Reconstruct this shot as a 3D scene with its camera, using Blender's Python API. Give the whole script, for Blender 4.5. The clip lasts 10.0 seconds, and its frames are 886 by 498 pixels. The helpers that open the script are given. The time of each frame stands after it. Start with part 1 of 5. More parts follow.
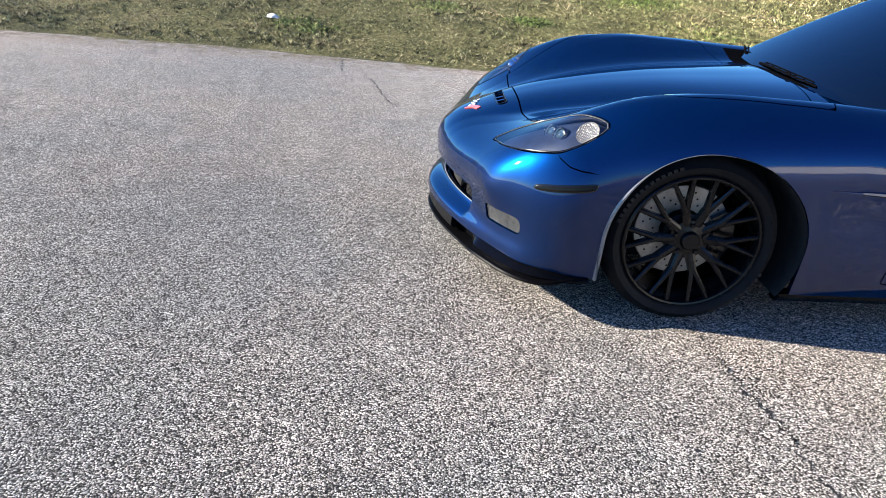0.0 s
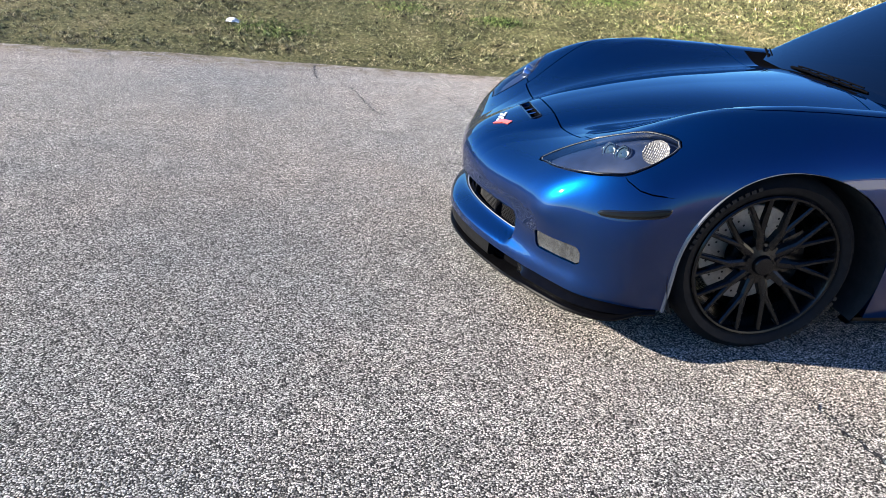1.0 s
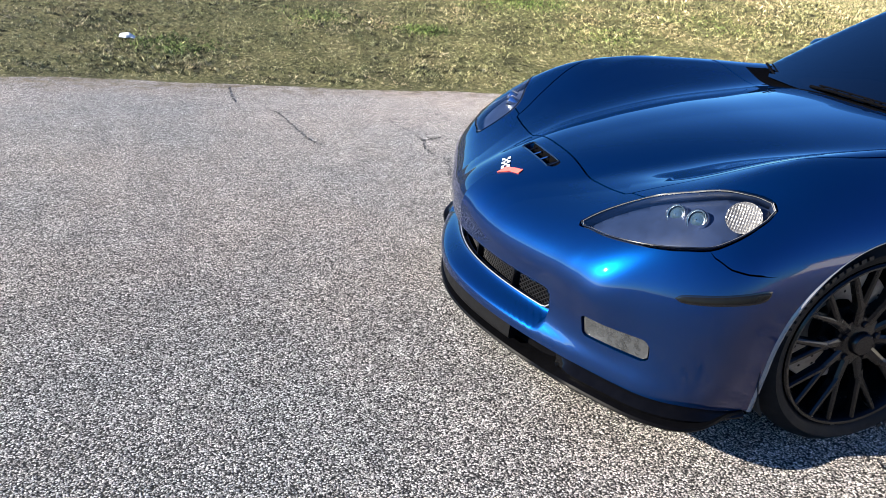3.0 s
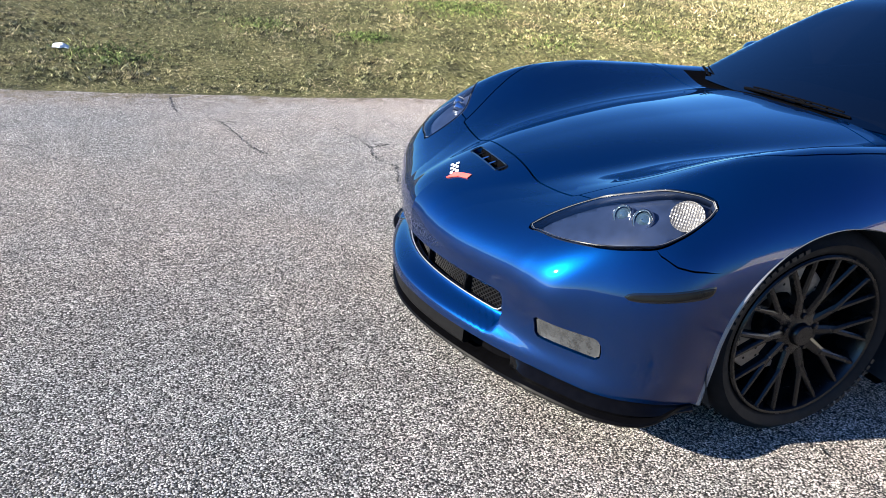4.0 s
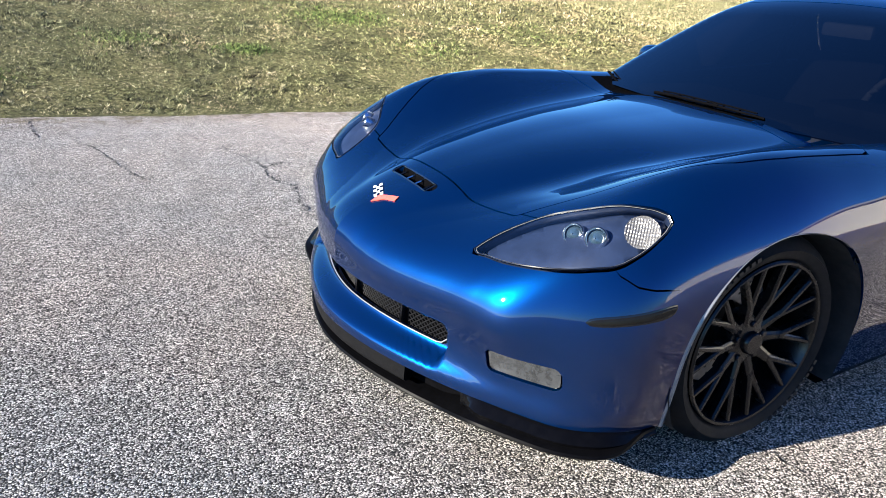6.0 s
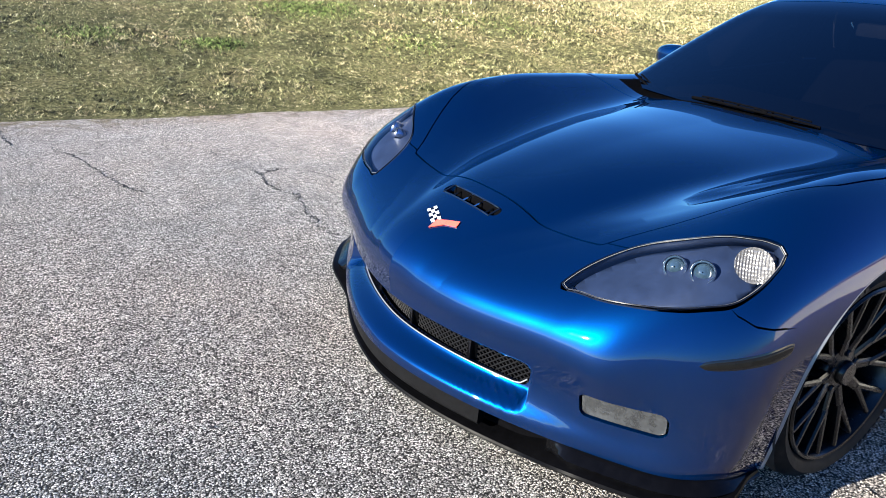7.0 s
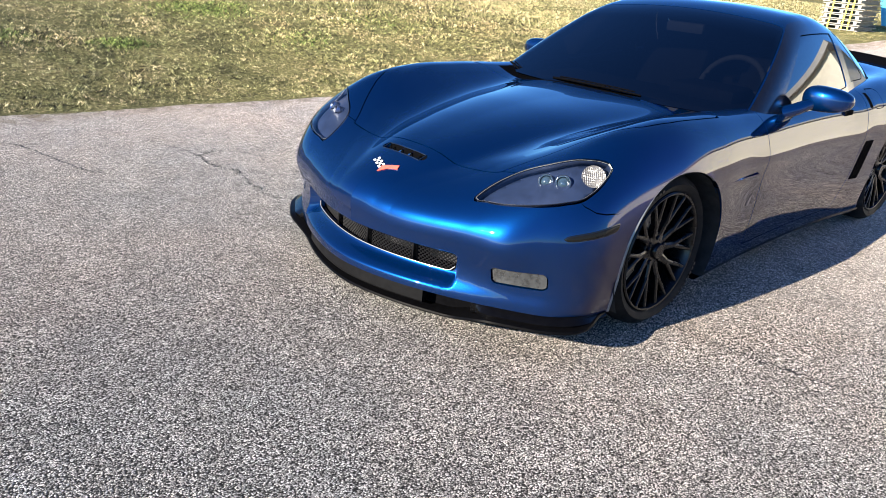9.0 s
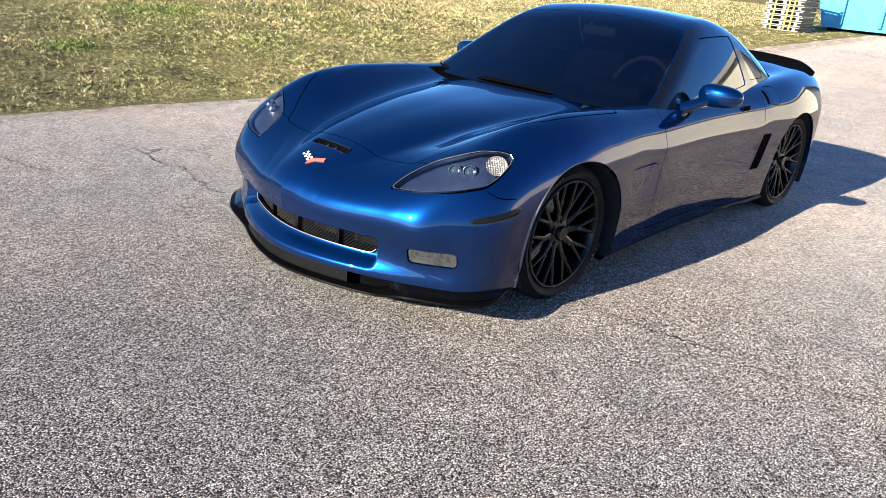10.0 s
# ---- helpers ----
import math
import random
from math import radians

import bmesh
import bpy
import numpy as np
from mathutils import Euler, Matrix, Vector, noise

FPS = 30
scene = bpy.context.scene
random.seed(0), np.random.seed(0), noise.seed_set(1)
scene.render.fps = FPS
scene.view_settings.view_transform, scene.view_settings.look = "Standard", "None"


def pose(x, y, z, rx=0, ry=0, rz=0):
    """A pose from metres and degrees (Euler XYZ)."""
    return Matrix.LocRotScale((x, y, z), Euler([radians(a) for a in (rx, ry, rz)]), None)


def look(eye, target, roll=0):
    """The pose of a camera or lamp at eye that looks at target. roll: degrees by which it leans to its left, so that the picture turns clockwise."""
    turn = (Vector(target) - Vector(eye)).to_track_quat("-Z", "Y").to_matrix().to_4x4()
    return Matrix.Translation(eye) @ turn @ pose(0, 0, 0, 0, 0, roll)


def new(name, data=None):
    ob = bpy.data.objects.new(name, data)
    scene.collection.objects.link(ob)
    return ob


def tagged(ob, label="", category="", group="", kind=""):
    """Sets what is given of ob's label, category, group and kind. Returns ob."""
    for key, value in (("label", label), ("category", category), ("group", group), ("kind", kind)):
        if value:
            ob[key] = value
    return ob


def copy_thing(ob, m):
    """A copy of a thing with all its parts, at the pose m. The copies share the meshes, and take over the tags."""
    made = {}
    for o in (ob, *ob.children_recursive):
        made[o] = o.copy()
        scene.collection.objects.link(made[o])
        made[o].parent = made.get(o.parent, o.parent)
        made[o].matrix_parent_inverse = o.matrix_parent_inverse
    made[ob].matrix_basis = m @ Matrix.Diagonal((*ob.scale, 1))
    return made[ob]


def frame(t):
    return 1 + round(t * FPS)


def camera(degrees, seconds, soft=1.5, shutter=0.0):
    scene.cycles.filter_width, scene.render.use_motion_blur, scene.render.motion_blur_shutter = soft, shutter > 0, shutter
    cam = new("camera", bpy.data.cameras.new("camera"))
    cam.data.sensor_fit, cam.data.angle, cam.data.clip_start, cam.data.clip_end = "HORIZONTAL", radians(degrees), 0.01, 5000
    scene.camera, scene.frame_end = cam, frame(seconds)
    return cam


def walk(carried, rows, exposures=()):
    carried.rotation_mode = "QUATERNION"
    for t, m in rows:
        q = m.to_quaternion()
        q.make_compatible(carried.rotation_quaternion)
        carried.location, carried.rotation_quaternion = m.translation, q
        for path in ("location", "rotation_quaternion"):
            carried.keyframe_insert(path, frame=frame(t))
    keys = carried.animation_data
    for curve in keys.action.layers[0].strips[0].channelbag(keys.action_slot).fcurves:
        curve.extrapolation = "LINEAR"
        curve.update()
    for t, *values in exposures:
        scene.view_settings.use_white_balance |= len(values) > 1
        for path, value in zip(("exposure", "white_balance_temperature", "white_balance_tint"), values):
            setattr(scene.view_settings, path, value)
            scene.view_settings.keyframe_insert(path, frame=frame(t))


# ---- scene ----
cam = camera(62.6, 10.0, soft=0.7)
PATH = [
    (0, (-1.063, -3.347, 1.328), (-0.946, -1.527, 0.507), 5.3),
    (0.5, (-1.3, -3.218, 1.316), (-1.1, -1.403, 0.5), 5.1),
    (1, (-1.408, -3.011, 1.298), (-1.143, -1.203, 0.485), 5.1),
    (1.5, (-1.463, -2.746, 1.28), (-1.132, -0.946, 0.473), 5.1),
    (2, (-1.537, -2.506, 1.272), (-1.147, -0.717, 0.468), 4.8),
    (3.5, (-1.655, -2.291, 1.29), (-1.072, -0.546, 0.506), 4.8),
    (4, (-1.648, -2.305, 1.286), (-0.998, -0.576, 0.518), 4.7),
    (4.5, (-1.642, -2.301, 1.275), (-0.914, -0.595, 0.526), 4.7),
    (5, (-1.673, -2.28, 1.273), (-0.866, -0.604, 0.538), 4.6),
    (5.5, (-1.709, -2.231, 1.272), (-0.829, -0.587, 0.548), 4.5),
    (5.7, (-1.706, -2.178, 1.264), (-0.802, -0.547, 0.541), 4.4),
    (6.8, (-1.792, -1.751, 1.276), (-0.768, -0.203, 0.531), 4.7),
    (7, (-1.884, -1.721, 1.288), (-0.843, -0.186, 0.54), 4.6),
    (7.5, (-2.06, -1.745, 1.339), (-0.969, -0.246, 0.59), 4.3),
    (8, (-2.22, -1.927, 1.345), (-1.064, -0.475, 0.598), 4.4),
    (8.5, (-2.394, -2.139, 1.364), (-1.17, -0.744, 0.618), 4.4),
    (9, (-2.595, -2.329, 1.372), (-1.303, -0.991, 0.637), 4.8),
    (9.5, (-2.661, -2.532, 1.434), (-1.326, -1.234, 0.702), 4.9),
    (10, (-2.667, -2.677, 1.43), (-1.306, -1.403, 0.703), 5.0),
]
# the picture warms a little towards the end
EXPOSURES = [(0, 2.16, 6600, 6), (2, 2.16, 6600, 6), (4, 2.20, 6550, 6), (5.5, 2.24, 6500, 6), (7, 2.18, 6400, 5), (7.5, 2.18, 6450, 5), (8.5, 2.14, 6750, 6), (9.2, 2.12, 6900, 7), (10, 2.07, 7000, 7)]
walk(cam, [(t, look(eye, target, roll)) for t, eye, target, roll in PATH], EXPOSURES)

# ---- light ----
SUN_TO = Vector((-0.925, 0.10, 0.385)).normalized()
sun = new("sun", bpy.data.lights.new("sun", "SUN"))
sun.data.energy, sun.data.angle, sun.data.color = 5.0, radians(0.53), (1.0, 0.915, 0.815)
sun.matrix_world = look((0, 0, 30), tuple(Vector((0, 0, 30)) - SUN_TO))
world = bpy.data.worlds.new("world")
scene.world = world
world.use_nodes = True
wn = world.node_tree
wn.nodes.clear()
sky = wn.nodes.new("ShaderNodeTexSky")
sky.sky_type, sky.sun_disc = "NISHITA", False
sky.dust_density, sky.ozone_density, sky.air_density = 0.25, 3.0, 1.0
sky.sun_elevation = math.asin(SUN_TO.z)
sky.sun_rotation = math.atan2(SUN_TO.x, SUN_TO.y)
sky_out = wn.nodes.new("ShaderNodeBackground")
sky_out.inputs["Strength"].default_value = 0.038
tint = wn.nodes.new("ShaderNodeMix")
tint.data_type, tint.blend_type = "RGBA", "MULTIPLY"
tint.inputs[0].default_value, tint.inputs[7].default_value = 1.0, (0.48, 0.80, 1.22, 1.0)
deep = wn.nodes.new("ShaderNodeGamma")
deep.inputs["Gamma"].default_value = 1.35
wn.links.new(sky.outputs[0], deep.inputs[0])
wn.links.new(deep.outputs[0], tint.inputs[6])
wn.links.new(tint.outputs[2], sky_out.inputs[0])
wn.links.new(sky_out.outputs[0], wn.nodes.new("ShaderNodeOutputWorld").inputs[0])


# ---- materials ----
class Mat:
    """A small builder of node materials round one Principled shader."""

    def __init__(self, name, base=(0.5, 0.5, 0.5), rough=0.5, metal=0.0, coat=0.0, spec=0.5):
        self.m = bpy.data.materials.new(name)
        self.m.use_nodes = True
        self.t = self.m.node_tree
        self.b = self.t.nodes["Principled BSDF"]
        self.set("Base Color", (*base, 1.0))
        self.set("Roughness", rough)
        self.set("Metallic", metal)
        self.set("Coat Weight", coat)
        self.set("Coat Roughness", 0.02)
        self.set("Specular IOR Level", spec)

    def set(self, key, value):
        self.b.inputs[key].default_value = value

    def node(self, kind, **inputs):
        n = self.t.nodes.new("ShaderNode" + kind)
        for key, value in inputs.items():
            n.inputs[key.replace("_", " ")].default_value = value
        return n

    def link(self, a, b):
        self.t.links.new(a, b)

    def place(self):
        return self.node("TexCoord").outputs["Object"]

    def noise(self, scale, detail=4.0, rough=0.6, vec=None):
        n = self.node("TexNoise", Scale=scale, Detail=detail, Roughness=rough)
        self.link(vec or self.place(), n.inputs["Vector"])
        return n.outputs["Fac"]

    def cells(self, scale, vec=None, out="Distance", feature="F1"):
        n = self.node("TexVoronoi", Scale=scale)
        n.feature = feature
        self.link(vec or self.place(), n.inputs["Vector"])
        return n.outputs[out]

    def ramp(self, fac, *stops):
        n = self.node("ValToRGB")
        while len(n.color_ramp.elements) < len(stops):
            n.color_ramp.elements.new(0.5)
        for e, (pos, col) in zip(n.color_ramp.elements, stops):
            e.position = pos
            e.color = (*col, 1.0) if len(col) == 3 else (col[0], col[0], col[0], 1.0)
        self.link(fac, n.inputs[0])
        return n.outputs[0]

    def mix(self, fac, a, b, how="MIX"):
        n = self.node("Mix")
        n.data_type, n.blend_type = "RGBA", how
        for sock, value in ((n.inputs[0], fac), (n.inputs[6], a), (n.inputs[7], b)):
            if isinstance(value, (int, float)):
                sock.default_value = value
            elif isinstance(value, tuple):
                sock.default_value = (*value, 1.0)
            else:
                self.link(value, sock)
        return n.outputs[2]

    def to(self, key, out):
        self.link(out, self.b.inputs[key])
        return self

    def bump(self, height, strength=0.3, distance=0.01, after=None):
        n = self.node("Bump", Strength=strength, Distance=distance)
        self.link(height, n.inputs["Height"])
        if after is not None:
            self.link(after, n.inputs["Normal"])
        self.link(n.outputs[0], self.b.inputs["Normal"])
        return n.outputs[0]


def make_paint():
    k = Mat("blue_metallic_paint", (0.008, 0.05, 0.36), 0.32, 0.75, 1.0, 0.0)
    flakes = k.cells(2200.0, out="Color")
    k.to("Base Color", k.mix(0.10, (0.0, 0.0122, 0.066), k.mix(1.0, (0.0, 0.09, 0.28), flakes, "MULTIPLY"), "MIX"))
    k.set("Coat IOR", 1.46)
    k.set("Specular Tint", (0.0, 0.0, 0.02, 1.0))
    k.to("Coat Roughness", k.ramp(k.noise(9.0), (0.3, (0.014,)), (0.8, (0.030,))))
    return k.m


def make_asphalt():
    k = Mat("chip_seal_asphalt", (0.3, 0.28, 0.25), 0.9, spec=0.2)
    warp = k.node("TexNoise", Scale=90.0, Detail=2.0)
    k.link(k.place(), warp.inputs["Vector"])
    moved = k.node("VectorMath")
    moved.operation = "MULTIPLY_ADD"
    moved.inputs[1].default_value = (0.008, 0.008, 0.008)
    k.link(warp.outputs["Color"], moved.inputs[0])
    k.link(k.place(), moved.inputs[2])
    chips = k.cells(178.0, moved.outputs[0], "Color")
    sep = k.node("SeparateColor")
    k.link(chips, sep.inputs[0])
    dist = k.cells(178.0, moved.outputs[0])
    tone = k.ramp(sep.outputs[0], (0.0, (0.12, 0.117, 0.112)), (0.35, (0.36, 0.348, 0.331)), (0.7, (0.62, 0.598, 0.566)), (1.0, (0.83, 0.803, 0.76)))
    gaps = k.ramp(dist, (0.32, (1.0,)), (0.67, (0.03,)))
    wide = k.ramp(k.noise(0.45, 5.0, 0.65), (0.36, (0.84, 0.87, 0.90)), (0.64, (1.10, 1.03, 0.99)))
    mid = k.ramp(k.noise(5.0, 5.0, 0.7), (0.32, (0.80,)), (0.68, (1.14,)))
    coarse = k.ramp(k.noise(85.0, 3.0, 0.6), (0.38, (0.68,)), (0.58, (1.14,)))
    fist = k.ramp(k.noise(34.0, 4.0, 0.7), (0.36, (0.67,)), (0.64, (1.28,)))
    tone = k.mix(1.0, k.mix(1.0, k.mix(1.0, tone, wide, "MULTIPLY"), mid, "MULTIPLY"), fist, "MULTIPLY")
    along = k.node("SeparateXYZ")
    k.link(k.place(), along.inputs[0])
    # tone along x: darkest at -2, palest near 0.9
    x_range = k.node("MapRange", From_Min=-2.0, From_Max=9.0)
    k.link(along.outputs[0], x_range.inputs[0])
    tone = k.mix(1.0, tone, k.ramp(x_range.outputs[0], (0.0, (0.85, 0.86, 0.86)), (0.10, (1.08, 1.07, 1.05)), (0.18, (1.30, 1.27, 1.23)), (0.26, (1.42, 1.37, 1.32)), (0.5, (1.30, 1.22, 1.15)), (1.0, (1.22, 1.12, 1.05))), "MULTIPLY")
    # the far paving's brightening at a flat viewing angle, put into the colour
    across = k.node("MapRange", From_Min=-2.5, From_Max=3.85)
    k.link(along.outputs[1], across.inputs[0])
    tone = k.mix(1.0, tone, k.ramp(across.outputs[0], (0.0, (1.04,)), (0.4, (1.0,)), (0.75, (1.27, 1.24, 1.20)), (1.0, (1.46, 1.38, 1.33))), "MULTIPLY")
    # chip contrast fades towards far x and y
    smooth = k.mix(1.0, k.ramp(across.outputs[0], (0.4, (0.0,)), (1.0, (0.12,))), k.ramp(x_range.outputs[0], (0.24, (0.0,)), (0.46, (1.0,))), "LIGHTEN")
    coarse = k.mix(smooth, coarse, (0.92, 0.92, 0.92))
    edge = k.node("MapRange", From_Min=3.55, From_Max=3.95)
    k.link(along.outputs[1], edge.inputs[0])
    grime = k.mix(1.0, k.ramp(k.noise(7.0, 6.0, 0.7), (0.40, (0.0,)), (0.62, (1.0,))), k.ramp(edge.outputs[0], (0.0, (0.0,)), (1.0, (1.0,))), "MULTIPLY")
    tone = k.mix(grime, tone, (0.27, 0.21, 0.13))
    faded_gaps = k.mix(k.mix(1.0, smooth, (0.7, 0.7, 0.7), "MULTIPLY"), gaps, (0.92, 0.92, 0.92))
    k.to("Base Color", k.mix(1.0, k.mix(1.0, tone, coarse, "MULTIPLY"), faded_gaps, "MULTIPLY"))
    low = k.bump(k.noise(55.0, 3.0), 0.9, 0.012)
    k.bump(gaps, 1.0, 0.006, low)
    return k.m


def dryness(k):
    """The bank is drier and paler towards the far end of the yard."""
    along = k.node("SeparateXYZ")
    k.link(k.place(), along.inputs[0])
    far = k.node("MapRange", From_Min=-4.0, From_Max=6.0)
    k.link(along.outputs[0], far.inputs[0])
    return k.ramp(far.outputs[0], (0.0, (0.88, 0.88, 0.84)), (0.36, (1.0, 1.0, 0.92)), (0.52, (1.28, 1.26, 1.08)), (0.70, (1.48, 1.43, 1.18)), (1.0, (1.34, 1.27, 1.04)))


def make_soil():
    k = Mat("dry_turf_ground", (0.1, 0.1, 0.05), 0.95, spec=0.1)
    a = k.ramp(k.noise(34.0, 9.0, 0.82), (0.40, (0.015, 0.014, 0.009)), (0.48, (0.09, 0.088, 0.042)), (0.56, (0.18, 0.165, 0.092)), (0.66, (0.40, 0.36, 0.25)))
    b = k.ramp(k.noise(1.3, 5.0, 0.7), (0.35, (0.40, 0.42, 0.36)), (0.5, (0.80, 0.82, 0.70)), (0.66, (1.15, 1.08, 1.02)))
    k.to("Base Color", k.mix(1.0, k.mix(1.0, a, b, "MULTIPLY"), dryness(k), "MULTIPLY"))
    k.bump(k.noise(60.0, 7.0, 0.75), 1.0, 0.03)
    return k.m


def make_blades(name="grass_blades", stops=((0.025, 0.023, 0.016), (0.14, 0.132, 0.080), (0.37, 0.345, 0.235), (0.66, 0.61, 0.49))):
    k = Mat(name, (0.12, 0.14, 0.04), 0.75, spec=0.15)
    rnd = k.node("NewGeometry").outputs["Random Per Island"]
    dry = k.ramp(rnd, (0.0, stops[0]), (0.32, stops[1]), (0.70, stops[2]), (1.0, stops[3]))
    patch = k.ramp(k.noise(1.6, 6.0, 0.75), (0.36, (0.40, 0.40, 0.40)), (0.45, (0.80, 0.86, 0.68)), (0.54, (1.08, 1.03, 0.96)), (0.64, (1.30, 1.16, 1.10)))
    # noise puts the shade between clumps into the blade colour as dark spots
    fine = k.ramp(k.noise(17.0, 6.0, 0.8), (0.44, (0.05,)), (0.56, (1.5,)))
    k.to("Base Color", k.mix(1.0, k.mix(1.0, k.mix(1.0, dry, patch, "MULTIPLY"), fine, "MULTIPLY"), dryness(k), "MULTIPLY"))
    return k.m


def make_glass(name, tint, clear=0.0, ior=1.5):
    """Thin glass: clear sight through a tint, with a Fresnel gloss on it."""
    m = bpy.data.materials.new(name)
    m.use_nodes = True
    t = m.node_tree
    t.nodes.clear()
    see, shine, mixed = (t.nodes.new("ShaderNode" + n) for n in ("BsdfTransparent", "BsdfGlossy", "MixShader"))
    fres, out = t.nodes.new("ShaderNodeFresnel"), t.nodes.new("ShaderNodeOutputMaterial")
    see.inputs[0].default_value, shine.inputs["Roughness"].default_value = (*tint, 1.0), clear
    fres.inputs["IOR"].default_value = ior
    t.links.new(fres.outputs[0], mixed.inputs[0])
    t.links.new(see.outputs[0], mixed.inputs[1])
    t.links.new(shine.outputs[0], mixed.inputs[2])
    t.links.new(mixed.outputs[0], out.inputs[0])
    return m


def make_speckled(name, base, rough, amount=0.25, scale=30.0, metal=0.0, spec=0.5, coat=0.0, bump=0.15):
    k = Mat(name, base, rough, metal, coat, spec)
    fac = k.noise(scale, 6.0, 0.65)
    k.to("Base Color", k.ramp(fac, (0.3, tuple(c * (1 - amount) for c in base)), (0.7, tuple(min(1.0, c * (1 + amount)) for c in base))))
    k.to("Roughness", k.ramp(k.noise(scale * 0.3), (0.3, (rough * 0.85,)), (0.7, (min(1.0, rough * 1.15),))))
    if bump:
        k.bump(fac, bump, 0.003)
    return k.m


PAINT = make_paint()
ASPHALT, SOIL, BLADES = make_asphalt(), make_soil(), make_blades()
GLASS_DARK = make_glass("tinted_windscreen_glass", (0.06, 0.073, 0.10), ior=1.85)
GLASS_CLEAR = make_glass("clear_lens", (0.86, 0.9, 0.95))
BLACK_GLOSS = make_speckled("gloss_black_plastic", (0.003, 0.003, 0.0035), 0.16, 0.3, 40.0, bump=0.03)
BLACK_DEEP = make_speckled("gloss_black_splitter", (0.0015, 0.0015, 0.0018), 0.16, 0.3, 40.0, spec=0.12, bump=0.02)
BLACK_SATIN = make_speckled("satin_black_blade", (0.0014, 0.0014, 0.0017), 0.4, 0.3, 40.0, spec=0.035, bump=0.03)
BLACK_MATT = make_speckled("matt_black_plastic", (0.0018, 0.0018, 0.0022), 0.7, 0.3, 60.0, spec=0.004)
RUBBER = make_speckled("tyre_rubber", (0.006, 0.006, 0.0065), 0.65, 0.35, 45.0, spec=0.12)
RIM_BLACK = make_speckled("satin_black_rim", (0.0025, 0.0025, 0.003), 0.26, 0.3, 35.0, spec=0.25, bump=0.04)
STEEL = make_speckled("brake_disc_steel", (0.34, 0.34, 0.335), 0.42, 0.15, 80.0, metal=1.0)
CHROME = make_speckled("bright_reflector", (0.82, 0.83, 0.85), 0.14, 0.08, 50.0, metal=1.0, bump=0.05)
NEAR_BLACK = make_speckled("near_black_matt", (0.006, 0.006, 0.008), 0.7, 0.2, 40.0)
LAMP_INNER = make_speckled("lamp_bucket_navy", (0.012, 0.019, 0.042), 0.34, 0.3, 14.0, spec=0.5)
FOG_GLASS = make_speckled("fog_lamp_frosted_lens", (0.042, 0.044, 0.046), 0.20, 0.55, 30.0, metal=0.3, coat=0.7, bump=0.28)
LINER = make_speckled("arch_liner_felt", (0.004, 0.004, 0.0045), 0.9, 0.3, 60.0)
CABIN_DARK = make_speckled("dark_cabin_trim", (0.004, 0.004, 0.0045), 0.8, 0.25, 25.0, spec=0.03)
RED_ENAMEL = make_speckled("red_enamel", (0.75, 0.10, 0.06), 0.25, 0.1, 60.0, coat=1.0)
WHITE_ENAMEL = make_speckled("white_enamel", (0.8, 0.8, 0.8), 0.25, 0.05, 60.0, coat=1.0)


# ---- mesh helpers ----
def mesh_object(name, verts, faces, material, parent=None, label="", smooth=True, normals=None):
    me = bpy.data.meshes.new(name)
    me.from_pydata([tuple(map(float, v)) for v in verts], [], [tuple(int(i) for i in f) for f in faces])
    me.materials.append(material)
    me.polygons.foreach_set("use_smooth", [smooth] * len(me.polygons))
    if normals is not None:
        me.normals_split_custom_set(normals)
    me.update()
    ob = new(name, me)
    ob.parent = parent
    return tagged(ob, label)


def part(name, bm, material, parent=None, label="", smooth=True):
    me = bpy.data.meshes.new(name)
    bmesh.ops.recalc_face_normals(bm, faces=bm.faces[:])
    for f in bm.faces:
        f.smooth = smooth
    bm.to_mesh(me)
    bm.free()
    me.materials.append(material)
    if smooth:
        me.set_sharp_from_angle(angle=radians(38))
    ob = new(name, me)
    ob.parent = parent
    return tagged(ob, label)


def thing(name, label, category, group="", m=None, kind=""):
    ob = new(name)
    if m is not None:
        ob.matrix_basis = m
    return tagged(ob, label, category, group, kind)


def box(bm, x0, x1, y0, y1, z0, z1, bevel=0.0, m=None):
    got = bmesh.ops.create_cube(bm, size=1.0)["verts"]
    for v in got:
        v.co = Vector(((x0 + x1) / 2 + v.co.x * (x1 - x0), (y0 + y1) / 2 + v.co.y * (y1 - y0), (z0 + z1) / 2 + v.co.z * (z1 - z0)))
    if bevel:
        edges = list({e for v in got for e in v.link_edges})
        bm2 = bmesh.ops.bevel(bm, geom=edges, offset=bevel, segments=2, affect="EDGES", profile=0.5)
        got = list({v for f in bm2["faces"] for v in f.verts} | {v for v in got if v.is_valid})
    if m is not None:
        bmesh.ops.transform(bm, matrix=m, verts=got)
    return got


def lathe(bm, profile, steps=64, axis="y", close=False):
    """Turns a list of (radius, along) round the axis."""
    rings = []
    for r, a in profile:
        ring = []
        for i in range(steps):
            c, s = r * math.cos(2 * math.pi * i / steps), r * math.sin(2 * math.pi * i / steps)
            ring.append(bm.verts.new({"y": (c, a, s), "x": (a, c, s), "z": (c, s, a)}[axis]))
        rings.append(ring)
    pairs = list(zip(rings, rings[1:])) + ([(rings[-1], rings[0])] if close else [])
    for ra, rb in pairs:
        for i in range(steps):
            j = (i + 1) % steps
            bm.faces.new((ra[i], ra[j], rb[j], rb[i]))
    return rings


